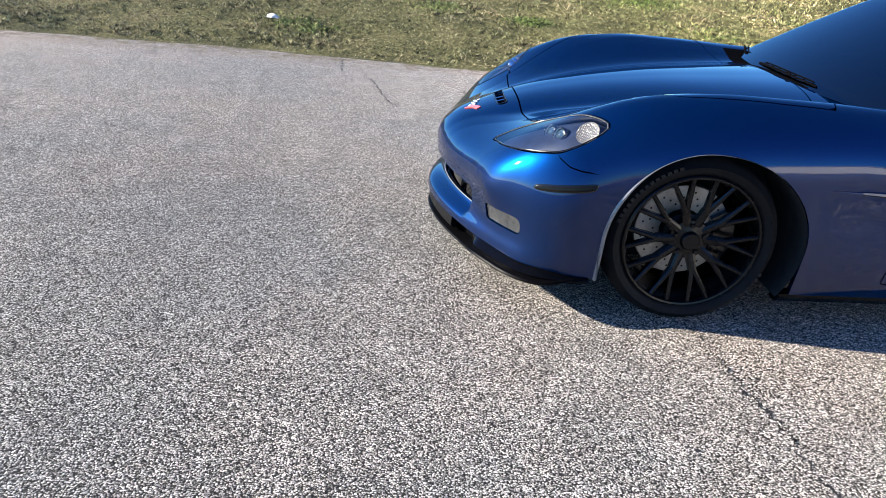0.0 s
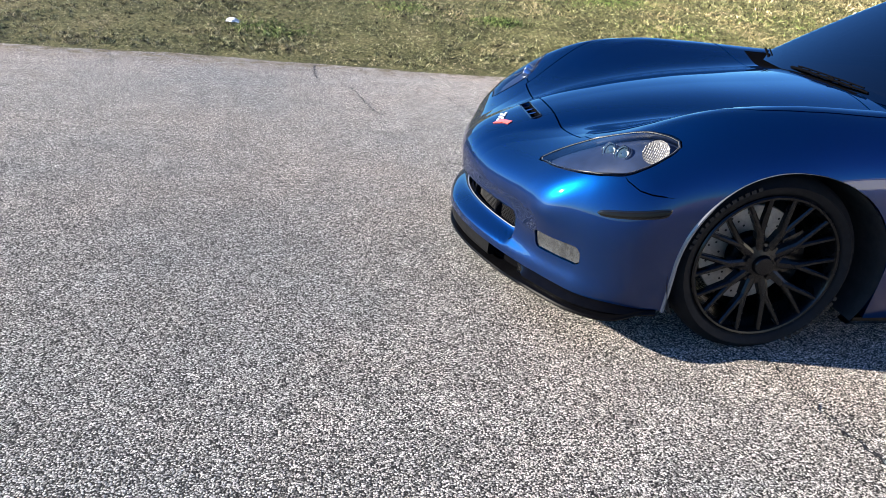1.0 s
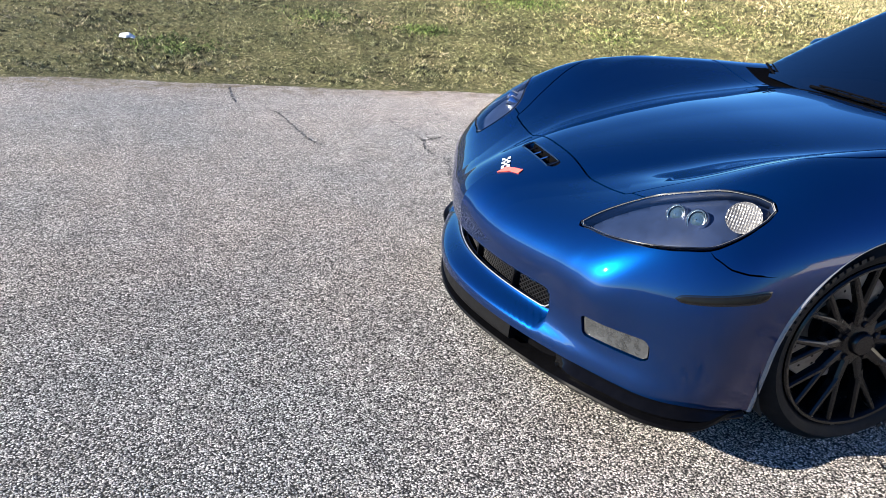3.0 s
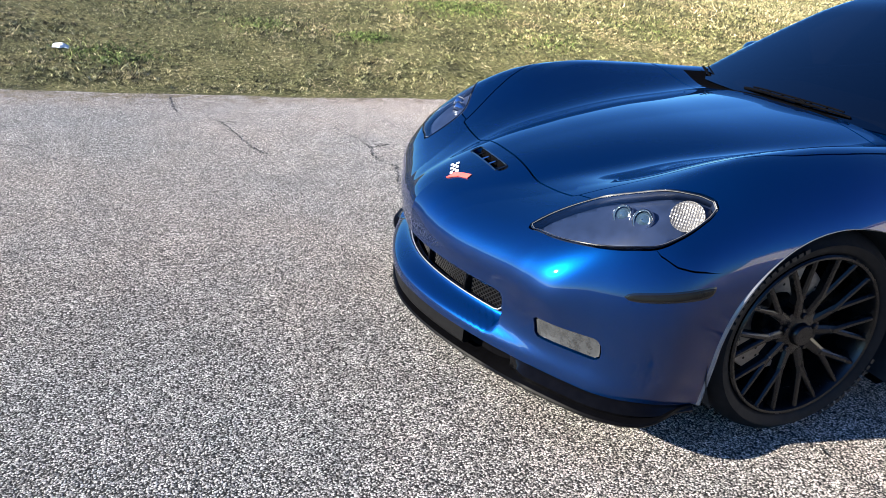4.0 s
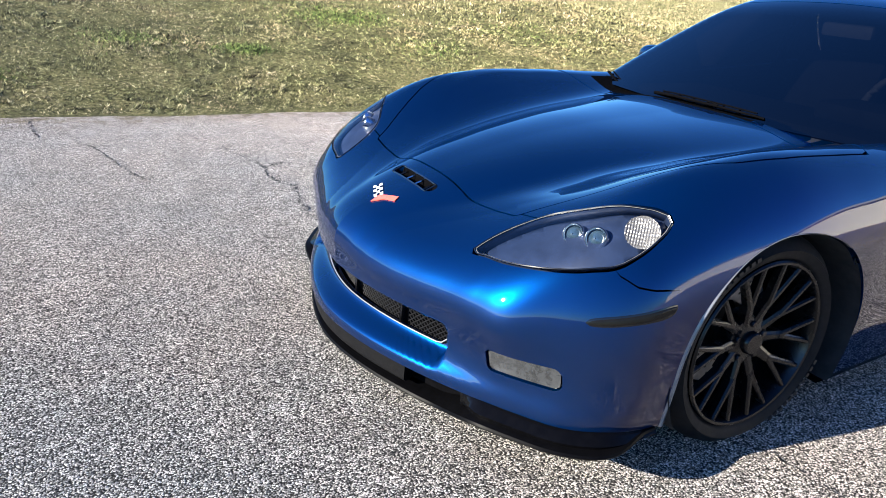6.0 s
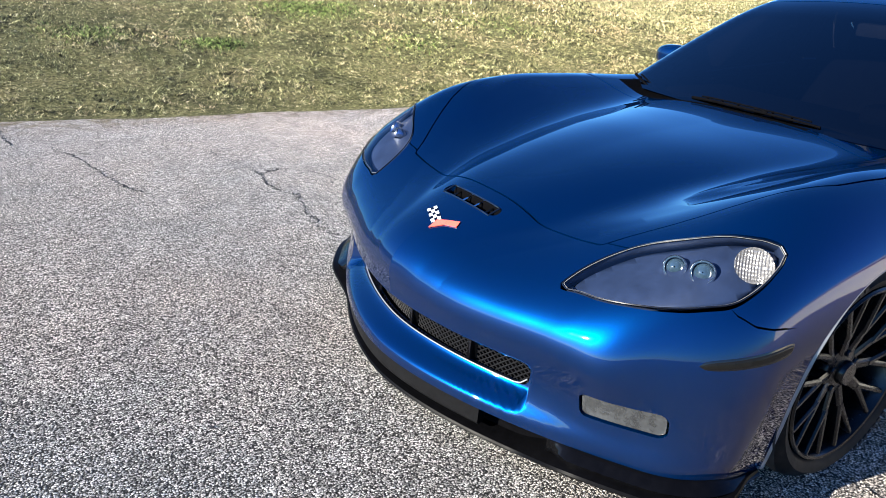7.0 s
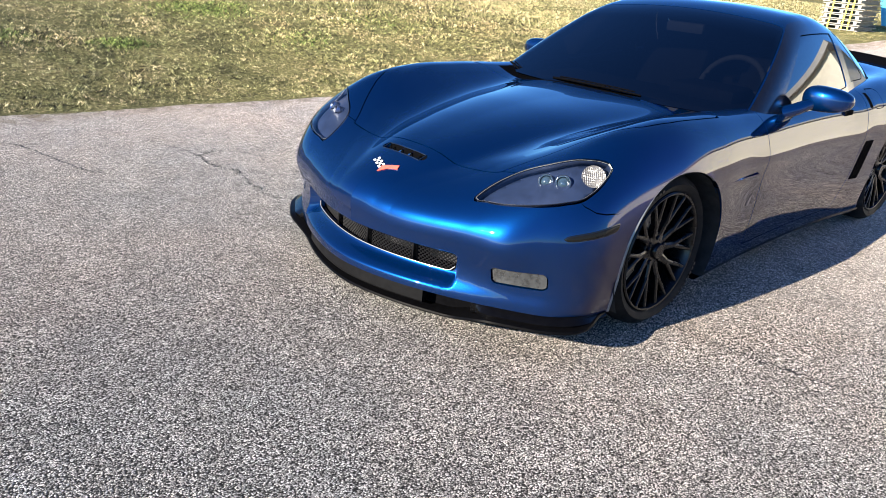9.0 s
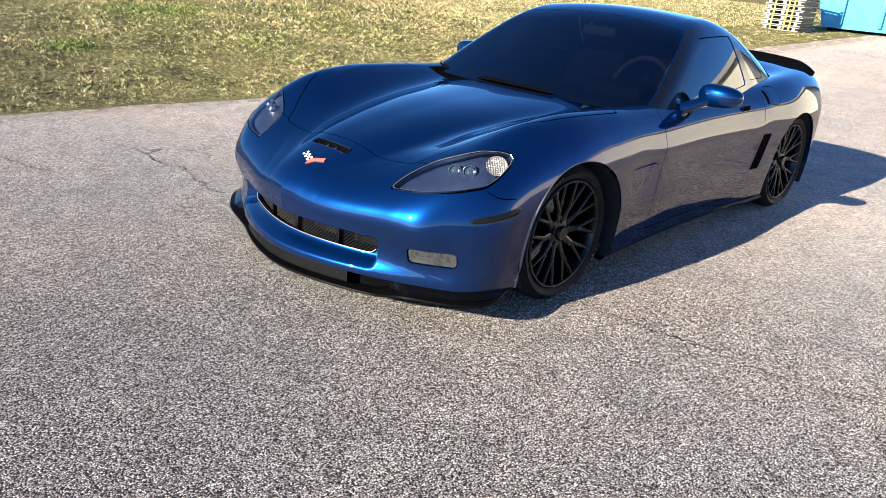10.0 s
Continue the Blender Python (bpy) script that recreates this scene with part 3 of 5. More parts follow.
def build_grass():
    rng = np.random.default_rng(7)

    def spread(n):
        x = rng.uniform(-7.5, 13, n) + np.maximum(rng.normal(-0.4, 1.0, n), 0) * 8
        y = verge_y(x) - 0.01 + rng.beta(1.0, 2.3, n) * 17 + rng.normal(0, 0.04, n) - np.where(rng.random(n) < 0.02, rng.exponential(0.12, n), 0)
        return x, y

    x, y = spread(330000)
    far = (1 + 0.16 * np.maximum(y - 5, 0)) * (1 + 0.10 * np.maximum(x - 4, 0))
    h = rng.uniform(0.008, 0.022, len(x)) * np.clip((y - verge_y(x)) / 0.5 + 0.35, 0.3, 1)
    w = rng.uniform(0.0008, 0.0018, len(x)) * far
    ox, oy = rng.uniform(3, 32, 170000), 7 + rng.beta(1.0, 1.4, 170000) * 30
    x, y = np.concatenate([x, ox]), np.concatenate([y, oy])
    h, w = np.concatenate([h, rng.uniform(0.02, 0.06, len(ox))]), np.concatenate([w, rng.uniform(0.004, 0.011, len(ox))])
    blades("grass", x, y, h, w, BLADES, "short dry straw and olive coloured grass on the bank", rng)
    # clumps that stand up and shade one another
    cx, cy = spread(36000)
    tall = 0.5 + 0.5 * np.sin(2.3 * cx + 1.1 * np.sin(1.7 * cy)) * np.sin(2.9 * cy + 0.8 * np.sin(2.1 * cx))
    keep = rng.random(len(cx)) < 0.45 + 0.55 * tall
    cx, cy, tall = cx[keep], cy[keep], tall[keep]
    far = (1 + 0.10 * np.maximum(cy - 5, 0)) * (1 + 0.06 * np.maximum(cx - 4, 0))
    size = rng.uniform(0.5, 1.5, len(cx)) * far
    each = 20
    x = np.repeat(cx, each) + rng.normal(0, 1, len(cx) * each) * np.repeat(0.020 * size, each)
    y = np.repeat(cy, each) + rng.normal(0, 1, len(cx) * each) * np.repeat(0.014 * size, each)
    h = rng.uniform(0.4, 1.0, len(x)) * np.repeat(rng.uniform(0.018, 0.050, len(cx)) * (0.5 + 0.7 * tall), each) * np.clip((y - verge_y(x)) / 0.4 + 0.3, 0.25, 1)
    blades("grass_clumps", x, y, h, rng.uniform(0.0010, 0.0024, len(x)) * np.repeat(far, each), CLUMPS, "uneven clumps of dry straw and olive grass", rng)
    # greener tufts
    xs, ys = [], []
    for cx, cy, r, k in ((2.0, 7.55, 0.40, 2200), (1.3, 8.9, 0.4, 1600), (0.33, 6.0, 0.16, 900), (-0.75, 6.35, 0.25, 700), (-2.4, 5.3, 0.20, 600), (-2.15, 5.05, 0.16, 500), (2.6, 6.0, 0.35, 700), (4.6, 7.0, 0.6, 900)):
        xs.append(cx + rng.normal(0, r, k))
        ys.append(cy + rng.normal(0, r * 0.7, k))
    x, y = np.concatenate(xs), np.concatenate(ys)
    keep = y > verge_y(x) + 0.1
    x, y = x[keep], y[keep]
    n = len(x)
    blades("grass_tufts", x, y, rng.uniform(0.02, 0.05, n), rng.uniform(0.002, 0.004, n), GREEN_BLADES, "greener tufts among the dry grass", rng)


def build_cracks():
    """Dark hairline cracks in the paving."""
    rng = np.random.default_rng(3)
    lines = (
        ((-1.76, 4.00), (-1.73, 3.75), (-1.72, 3.50), (-1.70, 3.36)),
        ((-1.50, 3.28), (-1.40, 3.02), (-1.33, 2.80), (-1.31, 2.60), (-1.26, 2.42), (-1.21, 2.27), (-1.16, 2.20)),
        ((-0.62, 2.90), (-0.57, 2.68), (-0.50, 2.45), (-0.49, 2.32), (-0.51, 2.13), (-0.49, 1.97), (-0.43, 1.91), (-0.45, 1.76), (-0.49, 1.62), (-0.48, 1.53), (-0.53, 1.36), (-0.48, 1.26)),
        ((-0.49, 2.33), (-0.40, 2.37), (-0.33, 2.40), (-0.14, 2.26), (0.02, 2.29)),
        ((-3.60, 4.06), (-3.48, 3.72), (-3.36, 3.37)),
        ((-2.70, 2.55), (-2.52, 2.42), (-2.44, 2.25), (-2.30, 2.12)),
        ((0.01, -0.94), (0.07, -1.02), (0.08, -1.13), (0.09, -1.27), (0.11, -1.42), (0.13, -1.53), (0.14, -1.65), (0.14, -1.82), (0.18, -2.06), (0.25, -2.25)),
    )
    for line in lines:
        bm = bmesh.new()
        prev = None
        for (x0, y0), (x1, y1) in zip(line, line[1:]):
            for t in np.arange(0, 1, 0.07):
                x, y = x0 + (x1 - x0) * t + rng.normal(0, 0.011), y0 + (y1 - y0) * t + rng.normal(0, 0.010)
                w = max(0.0006, rng.normal(0.0027, 0.0015)) * (1.0 + 0.18 * max(0.0, y - 1.0))
                z = bank_height(x, y) + 0.003
                cur = [bm.verts.new((x - w, y, z)), bm.verts.new((x + w, y + 0.001, z))]
                if prev:
                    bm.faces.new((prev[0], prev[1], cur[1], cur[0]))
                prev = cur
        tagged(part("crack", bm, NEAR_BLACK), "thin dark jagged crack in the paving", "crack", kind="structure")
    for x, y, r in ((-1.434, 0.034, 0.008), (-2.875, 1.119, 0.012), (-0.15, 2.05, 0.010), (-0.172, -1.697, 0.010), (0.02, -2.33, 0.010)):
        bm = bmesh.new()
        bmesh.ops.create_icosphere(bm, subdivisions=1, radius=r)
        for v in bm.verts:
            v.co = Vector((v.co.x * rng.uniform(0.8, 1.3) + x, v.co.y * rng.uniform(0.6, 1.1) + y, max(-0.001, v.co.z * 0.5 + 0.002)))
        tagged(part("pebble", bm, NEAR_BLACK), "small dark pebble lying on the paving", "pebble", "scattered pebbles")


def bank_height(x, y):
    return float(bank_z(np.array([x]), np.array([y]))[0])


def build_litter():
    rng = np.random.default_rng(11)
    bm = bmesh.new()
    bmesh.ops.create_grid(bm, x_segments=9, y_segments=6, size=1.0)
    for v in bm.verts:
        x, y = v.co.x, v.co.y
        v.co = Vector((x * 0.075 + rng.normal(0, 0.006), y * 0.05 + rng.normal(0, 0.006), 0.035 * (1 - x * x) * (1 - y * y) + abs(rng.normal(0, 0.012))))
    ob = part("litter", bm, LITTER_WHITE, None, smooth=False)
    ob.location = (-2.684, 5.351, bank_height(-2.684, 5.351) + 0.012)
    tagged(ob, "crumpled white scrap of paper on the grass", "litter")


build_ground()
build_grass()
build_cracks()
build_litter()


# ---- the car ----
car = thing("sports_car", "glossy metallic blue low sports coupe with black wheels on the paving", "car", m=pose(0, -0.035, 0))


def build_body():
    v, faces = skin(body_f, -0.15, 2.95, 0.40, 280, 116, 190, 40)
    s = Sheet(body_f, v, faces)
    s.cut(lambda p: 0.180 - 0.020 * step(p[:, 0], -0.60, -0.33) - 0.016 * step(p[:, 0], -0.2, 0.3) + 0.02 * step(p[:, 0], 2.9, 3.5) - p[:, 2])
    s.cut(arch_g)
    s.cut(lambda p: np.where(p[:, 2] > 0.7, -0.035 - cabin_f(p), -1.0))
    left, right = (lambda g: lambda p: np.where(p[:, 1] < 0, g(p), -1.0)), (lambda g: lambda p: np.where(p[:, 1] > 0, g(p), -1.0))
    lamps = [s.split(w(lamp_g), 0.006) for w in (left, right)]
    s.cut(grille_g)
    fogs = [s.split(w(fog_g), 0.004) for w in (left, right)]
    s.cut(vent_g)
    hood = s.split(hood_g, 0.006)
    bumper = s.split(bumper_g)
    doors = [s.split(w(door_g), 0.005) for w in (left, right)]
    fuel = s.split(fuel_g, 0.004)
    cowl = s.cut(lambda p: np.where((p[:, 2] > 0.7) & (np.abs(p[:, 1] - 0.22) < 0.47), np.minimum(p[:, 0] - 0.600, 1.15 - p[:, 0]), -1.0))
    fenders = [s.cut(lambda p, d=d: np.where(d * p[:, 1] > 0, 0.9 - p[:, 0], -1.0)) for d in (-1, 1)]
    hood.build("hood", PAINT, car, "glossy blue hood with a raised centre bulge", 0.014)
    bumper.build("front_bumper", PAINT, car, "glossy blue front bumper cover", 0.022)
    for f in fenders:
        f.build("fender", PAINT, car, "glossy blue front fender", 0.022)
    for d in doors:
        d.build("door", PAINT, car, "glossy blue door reflecting the yard", 0.018)
    s.build("rear_body", PAINT, car, "glossy blue rear body and haunches", 0.022)
    fuel.build("fuel_door", PAINT, car, "", 0.008)
    cowl.build("cowl", BLACK_MATT, car, "matt black plastic cowl under the windscreen", 0.01)
    return lamps, fogs


def inset(sheet, name, material, parent, depth, scale, label="", follow=False):
    """A bowl behind an opening: the same surface set back and drawn in, with a wall round it."""
    used = sorted({i for f in sheet.faces for i in f})
    index = {i: k for k, i in enumerate(used)}
    v = sheet.v[used]
    nrm = gradient(sheet.f, v)
    mid, way = v.mean(0), nrm.mean(0) / np.linalg.norm(nrm.mean(0))
    back = mid + (v - mid) * scale - (nrm if follow else way) * depth
    faces = [tuple(index[i] for i in f) for f in sheet.faces]
    count = {(a, b) for f in faces for a, b in zip(f, f[1:] + f[:1])}
    rim = [(a, b) for a, b in count if (b, a) not in count]
    n = len(v)
    v = np.vstack([back, v - nrm * 0.006])
    faces += [(a, b, b + n, a + n) for a, b in rim]
    return mesh_object(name, v, faces, material, parent, label), mid, way


def build_headlamp(sheet, side):
    lamp, mid, way = inset(sheet, "headlight", LAMP_INNER, car, 0.030, 0.985, "swept back headlamp with a clear lens and two projectors", True)
    sheet.build("lens", GLASS_CLEAR, lamp, "clear curved lens", 0.004, -0.001, thick=False).visible_shadow = False
    bm = bmesh.new()
    count = {(a, b) for f in sheet.faces for a, b in zip(f, f[1:] + f[:1])}
    nxt = {a: b for a, b in count if (b, a) not in count}
    loop, i = [], next(iter(nxt))
    while i not in loop and i in nxt:
        loop.append(i)
        i = nxt[i]
    tube(bm, [sheet.v[i] for i in loop], 0.0022, 6, True)
    part("gasket", bm, BLACK_GLOSS, lamp, "thin black gasket")
    # pale line inside the gasket, the lens edge's glint given as a colour
    bm = bmesh.new()
    tube(bm, [mid + (sheet.v[i] - mid) * 0.985 + way * 0.0002 for i in loop], 0.0010, 5, True)
    part("lens_glint", bm, LENS_GLINT, lamp, "thin pale line for the glint along the lens edge")

    def at(s, n, deep):
        x, y = -0.713 + 0.488 * 0.740 * s - 0.672 * n, 0.500 + 0.488 * 0.672 * s + 0.740 * n
        p = np.array([[x, side * y, surface_z(x, side * y)]])
        return Vector(p[0] - gradient(body_f, p)[0] * deep)

    aim = Vector((-0.80, side * 0.42, 0.42)).normalized()
    turn = aim.to_track_quat("Z", "Y").to_matrix().to_4x4()
    for s, n, r in ((0.49, 0.016, 0.023), (0.615, 0.052, 0.024)):
        m = Matrix.Translation(at(s, n, 0.026)) @ turn
        bm = bmesh.new()
        lathe(bm, [(r * 1.25, -0.03), (r * 1.25, 0.004), (r * 1.16, 0.008), (r * 1.02, 0.004), (r * 0.98, -0.012)], 32, "z")
        bmesh.ops.transform(bm, matrix=m, verts=bm.verts[:])
        ring = part("projector_ring", bm, CHROME, lamp, "bright projector ring")
        bm = bmesh.new()
        lathe(bm, [(r * 0.97 * math.cos(a), -0.010 + 0.016 * math.sin(a)) for a in np.linspace(0, 1.5, 8)], 32, "z")
        bmesh.ops.transform(bm, matrix=m, verts=bm.verts[:])
        part("projector_lens", bm, GLASS_PROJECTOR, lamp, "glass projector lens")
    up = (at(0.855, 0.046, 0.0) - at(0.855, 0.046, 0.02)).normalized()
    turn = (up * 0.6 + aim * 0.4).to_track_quat("Z", "Y").to_matrix().to_4x4()
    m = Matrix.Translation(at(0.855, 0.044, 0.019)) @ turn
    bm = bmesh.new()
    rings = lathe(bm, [(0.044 * t, -0.008 + 0.012 * t * t) for t in np.linspace(0.02, 1.0, 22)], 72, "z")
    bm.faces.new(rings[0][::-1])
    for ring in rings:
        for vert in ring:
            vert.co.z += 0.0011 * math.sin(vert.co.x * 900.0) + 0.0007 * math.sin(vert.co.y * 620.0)
    bmesh.ops.transform(bm, matrix=m, verts=bm.verts[:])
    part("reflector", bm, REFLECTOR, lamp, "faceted bright reflector", smooth=False)


MARKER_SMOKE = make_speckled("smoked_marker_lens", (0.005, 0.0047, 0.0042), 0.22, 0.2, 50.0, spec=0.15, bump=0.02)
REFLECTOR = make_speckled("silvered_reflector", (0.20, 0.19, 0.185), 0.32, 0.25, 60.0, metal=0.5, bump=0.0)
LENS_GLINT = make_speckled("pale_lens_glint", (0.12, 0.115, 0.11), 0.3, 0.15, 50.0, bump=0.0)
GLASS_PROJECTOR = make_speckled("projector_glass", (0.02, 0.035, 0.05), 0.04, 0.3, 60.0, coat=1.0, bump=0.0)
lamp_cut, fog_cut = build_body()
for sheet_, side_ in zip(lamp_cut, (-1, 1)):
    build_headlamp(sheet_, side_)
for sheet_ in fog_cut:
    fog, _, _ = inset(sheet_, "fog_light", BLACK_GLOSS, car, 0.030, 0.98, "rectangular fog lamp recess")
    sheet_.build("lens", FOG_GLASS, fog, "frosted pale grey lens", 0.02, -0.007)


def build_marker(side):
    """A slim lens that rises towards the wheel arch."""
    for name, material, grow, lift, under in (("side_marker", MARKER_SMOKE, 0.0, 0.0022, None), ("marker_rim", BLACK_GLOSS, 0.0035, 0.0010, "side_marker")):
        bm = bmesh.new()
        rows = []
        for u in np.linspace(0, 1, 26):
            end = (1 - abs(2 * u - 1) ** 7) ** 0.5
            row = []
            for v in np.linspace(-1, 1, 9):
                low, high = 0.477 + 0.032 * u, 0.494 + 0.043 * u
                half = ((high - low) / 2 + grow) * end
                x = -0.599 - grow + (0.208 + 2 * grow) * u + 0.014 * u * 0.5 * (v + 1) * end
                z = (low + high) / 2 + v * half
                edge = min(1.0, 2.5 * (1 - abs(v)) + 0.1) * min(1.0, 6 * end)
                row.append(bm.verts.new((x, surface_y(x, z, side) + side * lift * edge, z)))
            rows.append(row)
        for ra, rb in zip(rows, rows[1:]):
            for k in range(8):
                bm.faces.new((ra[k], ra[k + 1], rb[k + 1], rb[k]))
        if under is None:
            lens = part(name, bm, material, car, "smoked side marker lamp")
        else:
            part(name, bm, material, lens)


for side_ in (-1, 1):
    build_marker(side_)


# pale grey for the arch lip's painted reflection and the grille's silver lip
GLEAM_AND_TRIM = make_speckled("pale_arch_gleam_and_trim", (0.13, 0.13, 0.135), 0.35, 0.1, 30.0, coat=0.6, bump=0.02)
MESH_GREY = make_speckled("dark_grey_mesh", (0.007, 0.007, 0.008), 0.5, 0.2, 60.0, spec=0.05, bump=0.0)


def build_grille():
    # near-black sheet behind the mesh, stands in for the shade inside
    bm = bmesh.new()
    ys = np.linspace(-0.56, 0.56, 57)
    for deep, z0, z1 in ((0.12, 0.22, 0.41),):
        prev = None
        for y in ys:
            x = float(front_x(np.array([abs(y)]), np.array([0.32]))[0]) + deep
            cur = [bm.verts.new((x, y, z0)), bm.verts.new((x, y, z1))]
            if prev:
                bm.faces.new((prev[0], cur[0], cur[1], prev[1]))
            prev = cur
    grille = part("grille", bm, NEAR_BLACK, car, "lower grille backed by a near-black sheet for the shade inside")
    bm = bmesh.new()
    edge = []
    for y in np.linspace(-0.464, 0.464, 61):
        ay = abs(y)
        z = 0.298 - 0.006 * ay - 0.037 + 0.020 * max(0.0, (ay - 0.437) / 0.027) ** 2
        edge.append((surface_x(y, z) - 0.001, y, z))
    tube(bm, edge, 0.0022, 8)
    part("lip_trim", bm, GLEAM_AND_TRIM, grille, "thin silver lip along the lower edge")
    bm = bmesh.new()
    for k in range(-32, 33):
        for slope in (-1, 1):
            pts = []
            for z in np.linspace(0.245, 0.385, 5):
                y = k * 0.0185 + slope * (z - 0.315) * 1.15
                if abs(y) < 0.545:
                    pts.append((float(front_x(np.array([abs(y)]), np.array([0.32]))[0]) + 0.030, y, z))
            if len(pts) > 1:
                tube(bm, pts, 0.0022, 4)
    part("grille_mesh", bm, MESH_GREY, grille, "gloss black diamond mesh")
    for y in (-0.275, -0.03, 0.215):
        x = float(front_x(np.array([abs(y)]), np.array([0.32]))[0])
        bm = bmesh.new()
        box(bm, x + 0.006, x + 0.10, y - 0.007, y + 0.007, 0.235, 0.395, 0.003)
        part("grille_bar", bm, BLACK_GLOSS, grille)
    # tray that closes the opening above and below
    for name, z in (("tray_lower", 0.243), ("tray_upper", 0.392)):
        bm = bmesh.new()
        prev = None
        for y in ys:
            x = float(front_x(np.array([abs(y)]), np.array([0.32]))[0])
            cur = [bm.verts.new((x + 0.010, y, z)), bm.verts.new((x + 0.13, y, z))]
            if prev:
                bm.faces.new((prev[0], cur[0], cur[1], prev[1]))
            prev = cur
        part(name, bm, BLACK_MATT, grille)


def outline(z, n=90, most=1.38):
    """Points and level normals of the bumper at height z, from side to side."""
    turn = np.linspace(-most, most, n)
    way = np.stack([-np.cos(turn), np.sin(turn), 0 * turn], 1)
    p = cast(body_f, np.tile([-0.15, 0, z], (n, 1)), way)
    g = gradient(body_f, p) * [1, 1, 0]
    return p, g / np.linalg.norm(g, axis=1, keepdims=True), np.abs(turn) / most


def strip(name, material, label, rows, parent=None):
    """A closed bar swept through rows of cross sections."""
    bm = bmesh.new()
    rings = [[bm.verts.new(c) for c in row] for row in rows]
    n = len(rings[0])
    for ra, rb in zip(rings, rings[1:]):
        for k in range(n):
            bm.faces.new((ra[k], ra[(k + 1) % n], rb[(k + 1) % n], rb[k]))
    bm.faces.new(rings[0]), bm.faces.new(rings[-1])
    return part(name, bm, material, parent or car, label)


def build_splitter():
    edge = [(p, n) for p, n, _ in zip(*outline(0.20, 150)) if p[0] < -0.345]
    # a thin blade that sweeps round the nose and turns up at the corners
    rows = []
    for p, n in edge:
        ay = np.array([abs(p[1])])
        side, back = float(step(ay, 0.46, 0.70)[0]), float(step(np.array([p[0]]), -0.58, -0.35)[0])
        off = -0.010 + 0.066 * side * (1 - 0.85 * back)
        z = 0.086 + 0.050 * side + 0.014 * back
        pts = ((off, z), (off + 0.004, z + 0.006), (off, z + 0.012), (off - 0.020, z + 0.016), (off - 0.075, z + 0.020), (off - 0.16, z + 0.012), (off - 0.16, z))
        rows.append([(p[0] + n[0] * o, p[1] + n[1] * o, h) for o, h in pts])
    blade = strip("front_splitter", BLACK_SATIN, "gloss black front splitter under the bumper", rows)
    # the dam between the blade and the bumper: a flat band in the middle, a rounded lip at each corner
    rows = []
    for p, n in edge:
        if abs(p[1]) < 0.40:
            rows.append([(p[0] + n[0] * o, p[1] + n[1] * o, h) for o, h in ((-0.012, 0.184), (-0.010, 0.128), (-0.016, 0.120), (-0.040, 0.116), (-0.060, 0.150), (-0.060, 0.184))])
    strip("air_dam", DAM_BLACK, "satin black band under the bumper", rows, blade)
    for d in (-1, 1):
        rows = []
        for p, n in edge:
            if d * p[1] < 0.57:
                continue
            t = float(step(np.array([abs(p[1])]), 0.57, 0.66)[0])
            back = float(step(np.array([p[0]]), -0.58, -0.35)[0])
            bulge = -0.008 + 0.042 * t * (1 - 0.6 * back)
            rows.append([(p[0] + n[0] * o, p[1] + n[1] * o, h) for o, h in ((-0.010, 0.186 - 0.022 * back), (bulge * 0.3, 0.176 - 0.018 * back), (bulge, 0.160 - 0.010 * back), (bulge * 0.9, 0.146), (-0.006, 0.136), (-0.050, 0.126), (-0.060, 0.180 - 0.022 * back))])
        strip("corner_lip", BLACK_DEEP, "gloss black corner lip of the splitter", rows, blade)
    # closing wall well behind the dam, dark in the openings beside it
    rows = []
    for p, n in edge:
        rows.append([(p[0] + n[0] * o, p[1] + n[1] * o, h) for o, h in ((-0.075, 0.19), (-0.070, 0.10), (-0.09, 0.10), (-0.095, 0.19))])
    strip("dam_wall", BLACK_MATT, "", rows, blade)


DAM_BLACK = make_speckled("satin_black_band", (0.0028, 0.0028, 0.0032), 0.5, 0.3, 60.0, spec=0.09, bump=0.05)
build_grille()
build_splitter()


def build_vent():
    bm = bmesh.new()
    pts = [(-0.658 + 0.25 * y * y + 0.020 * s, y) for s, line in ((-1, np.linspace(-0.118, 0.118, 14)), (1, np.linspace(0.118, -0.118, 14))) for y in line]
    tube(bm, [(x, y, surface_z(x, y) - 0.001) for x, y in pts], 0.003, 6, True)
    vent = part("hood_vent", bm, BLACK_GLOSS, car, "slim black air intake above the badge")
    bm = bmesh.new()
    rows = []
    for y in np.linspace(-0.135, 0.135, 15):
        x = -0.658 + 0.25 * y * y
        z = surface_z(x, y)
        rows.append([bm.verts.new(c) for c in ((x - 0.024, y, z - 0.012), (x - 0.018, y, z - 0.045), (x + 0.022, y, z - 0.035), (x + 0.026, y, z + 0.002))])
    for ra, rb in zip(rows, rows[1:]):
        for k in range(3):
            bm.faces.new((ra[k], ra[k + 1], rb[k + 1], rb[k]))
    part("vent_well", bm, BLACK_MATT, vent)
    for y in (-0.085, -0.03, 0.03, 0.085):
        bm = bmesh.new()
        z = surface_z(-0.658, y)
        tube(bm, [(-0.682, y, z - 0.022), (-0.632, y, z - 0.006)], 0.0035, 5)
        part("vent_rib", bm, CHROME if abs(y) < 0.05 else BLACK_GLOSS, vent)


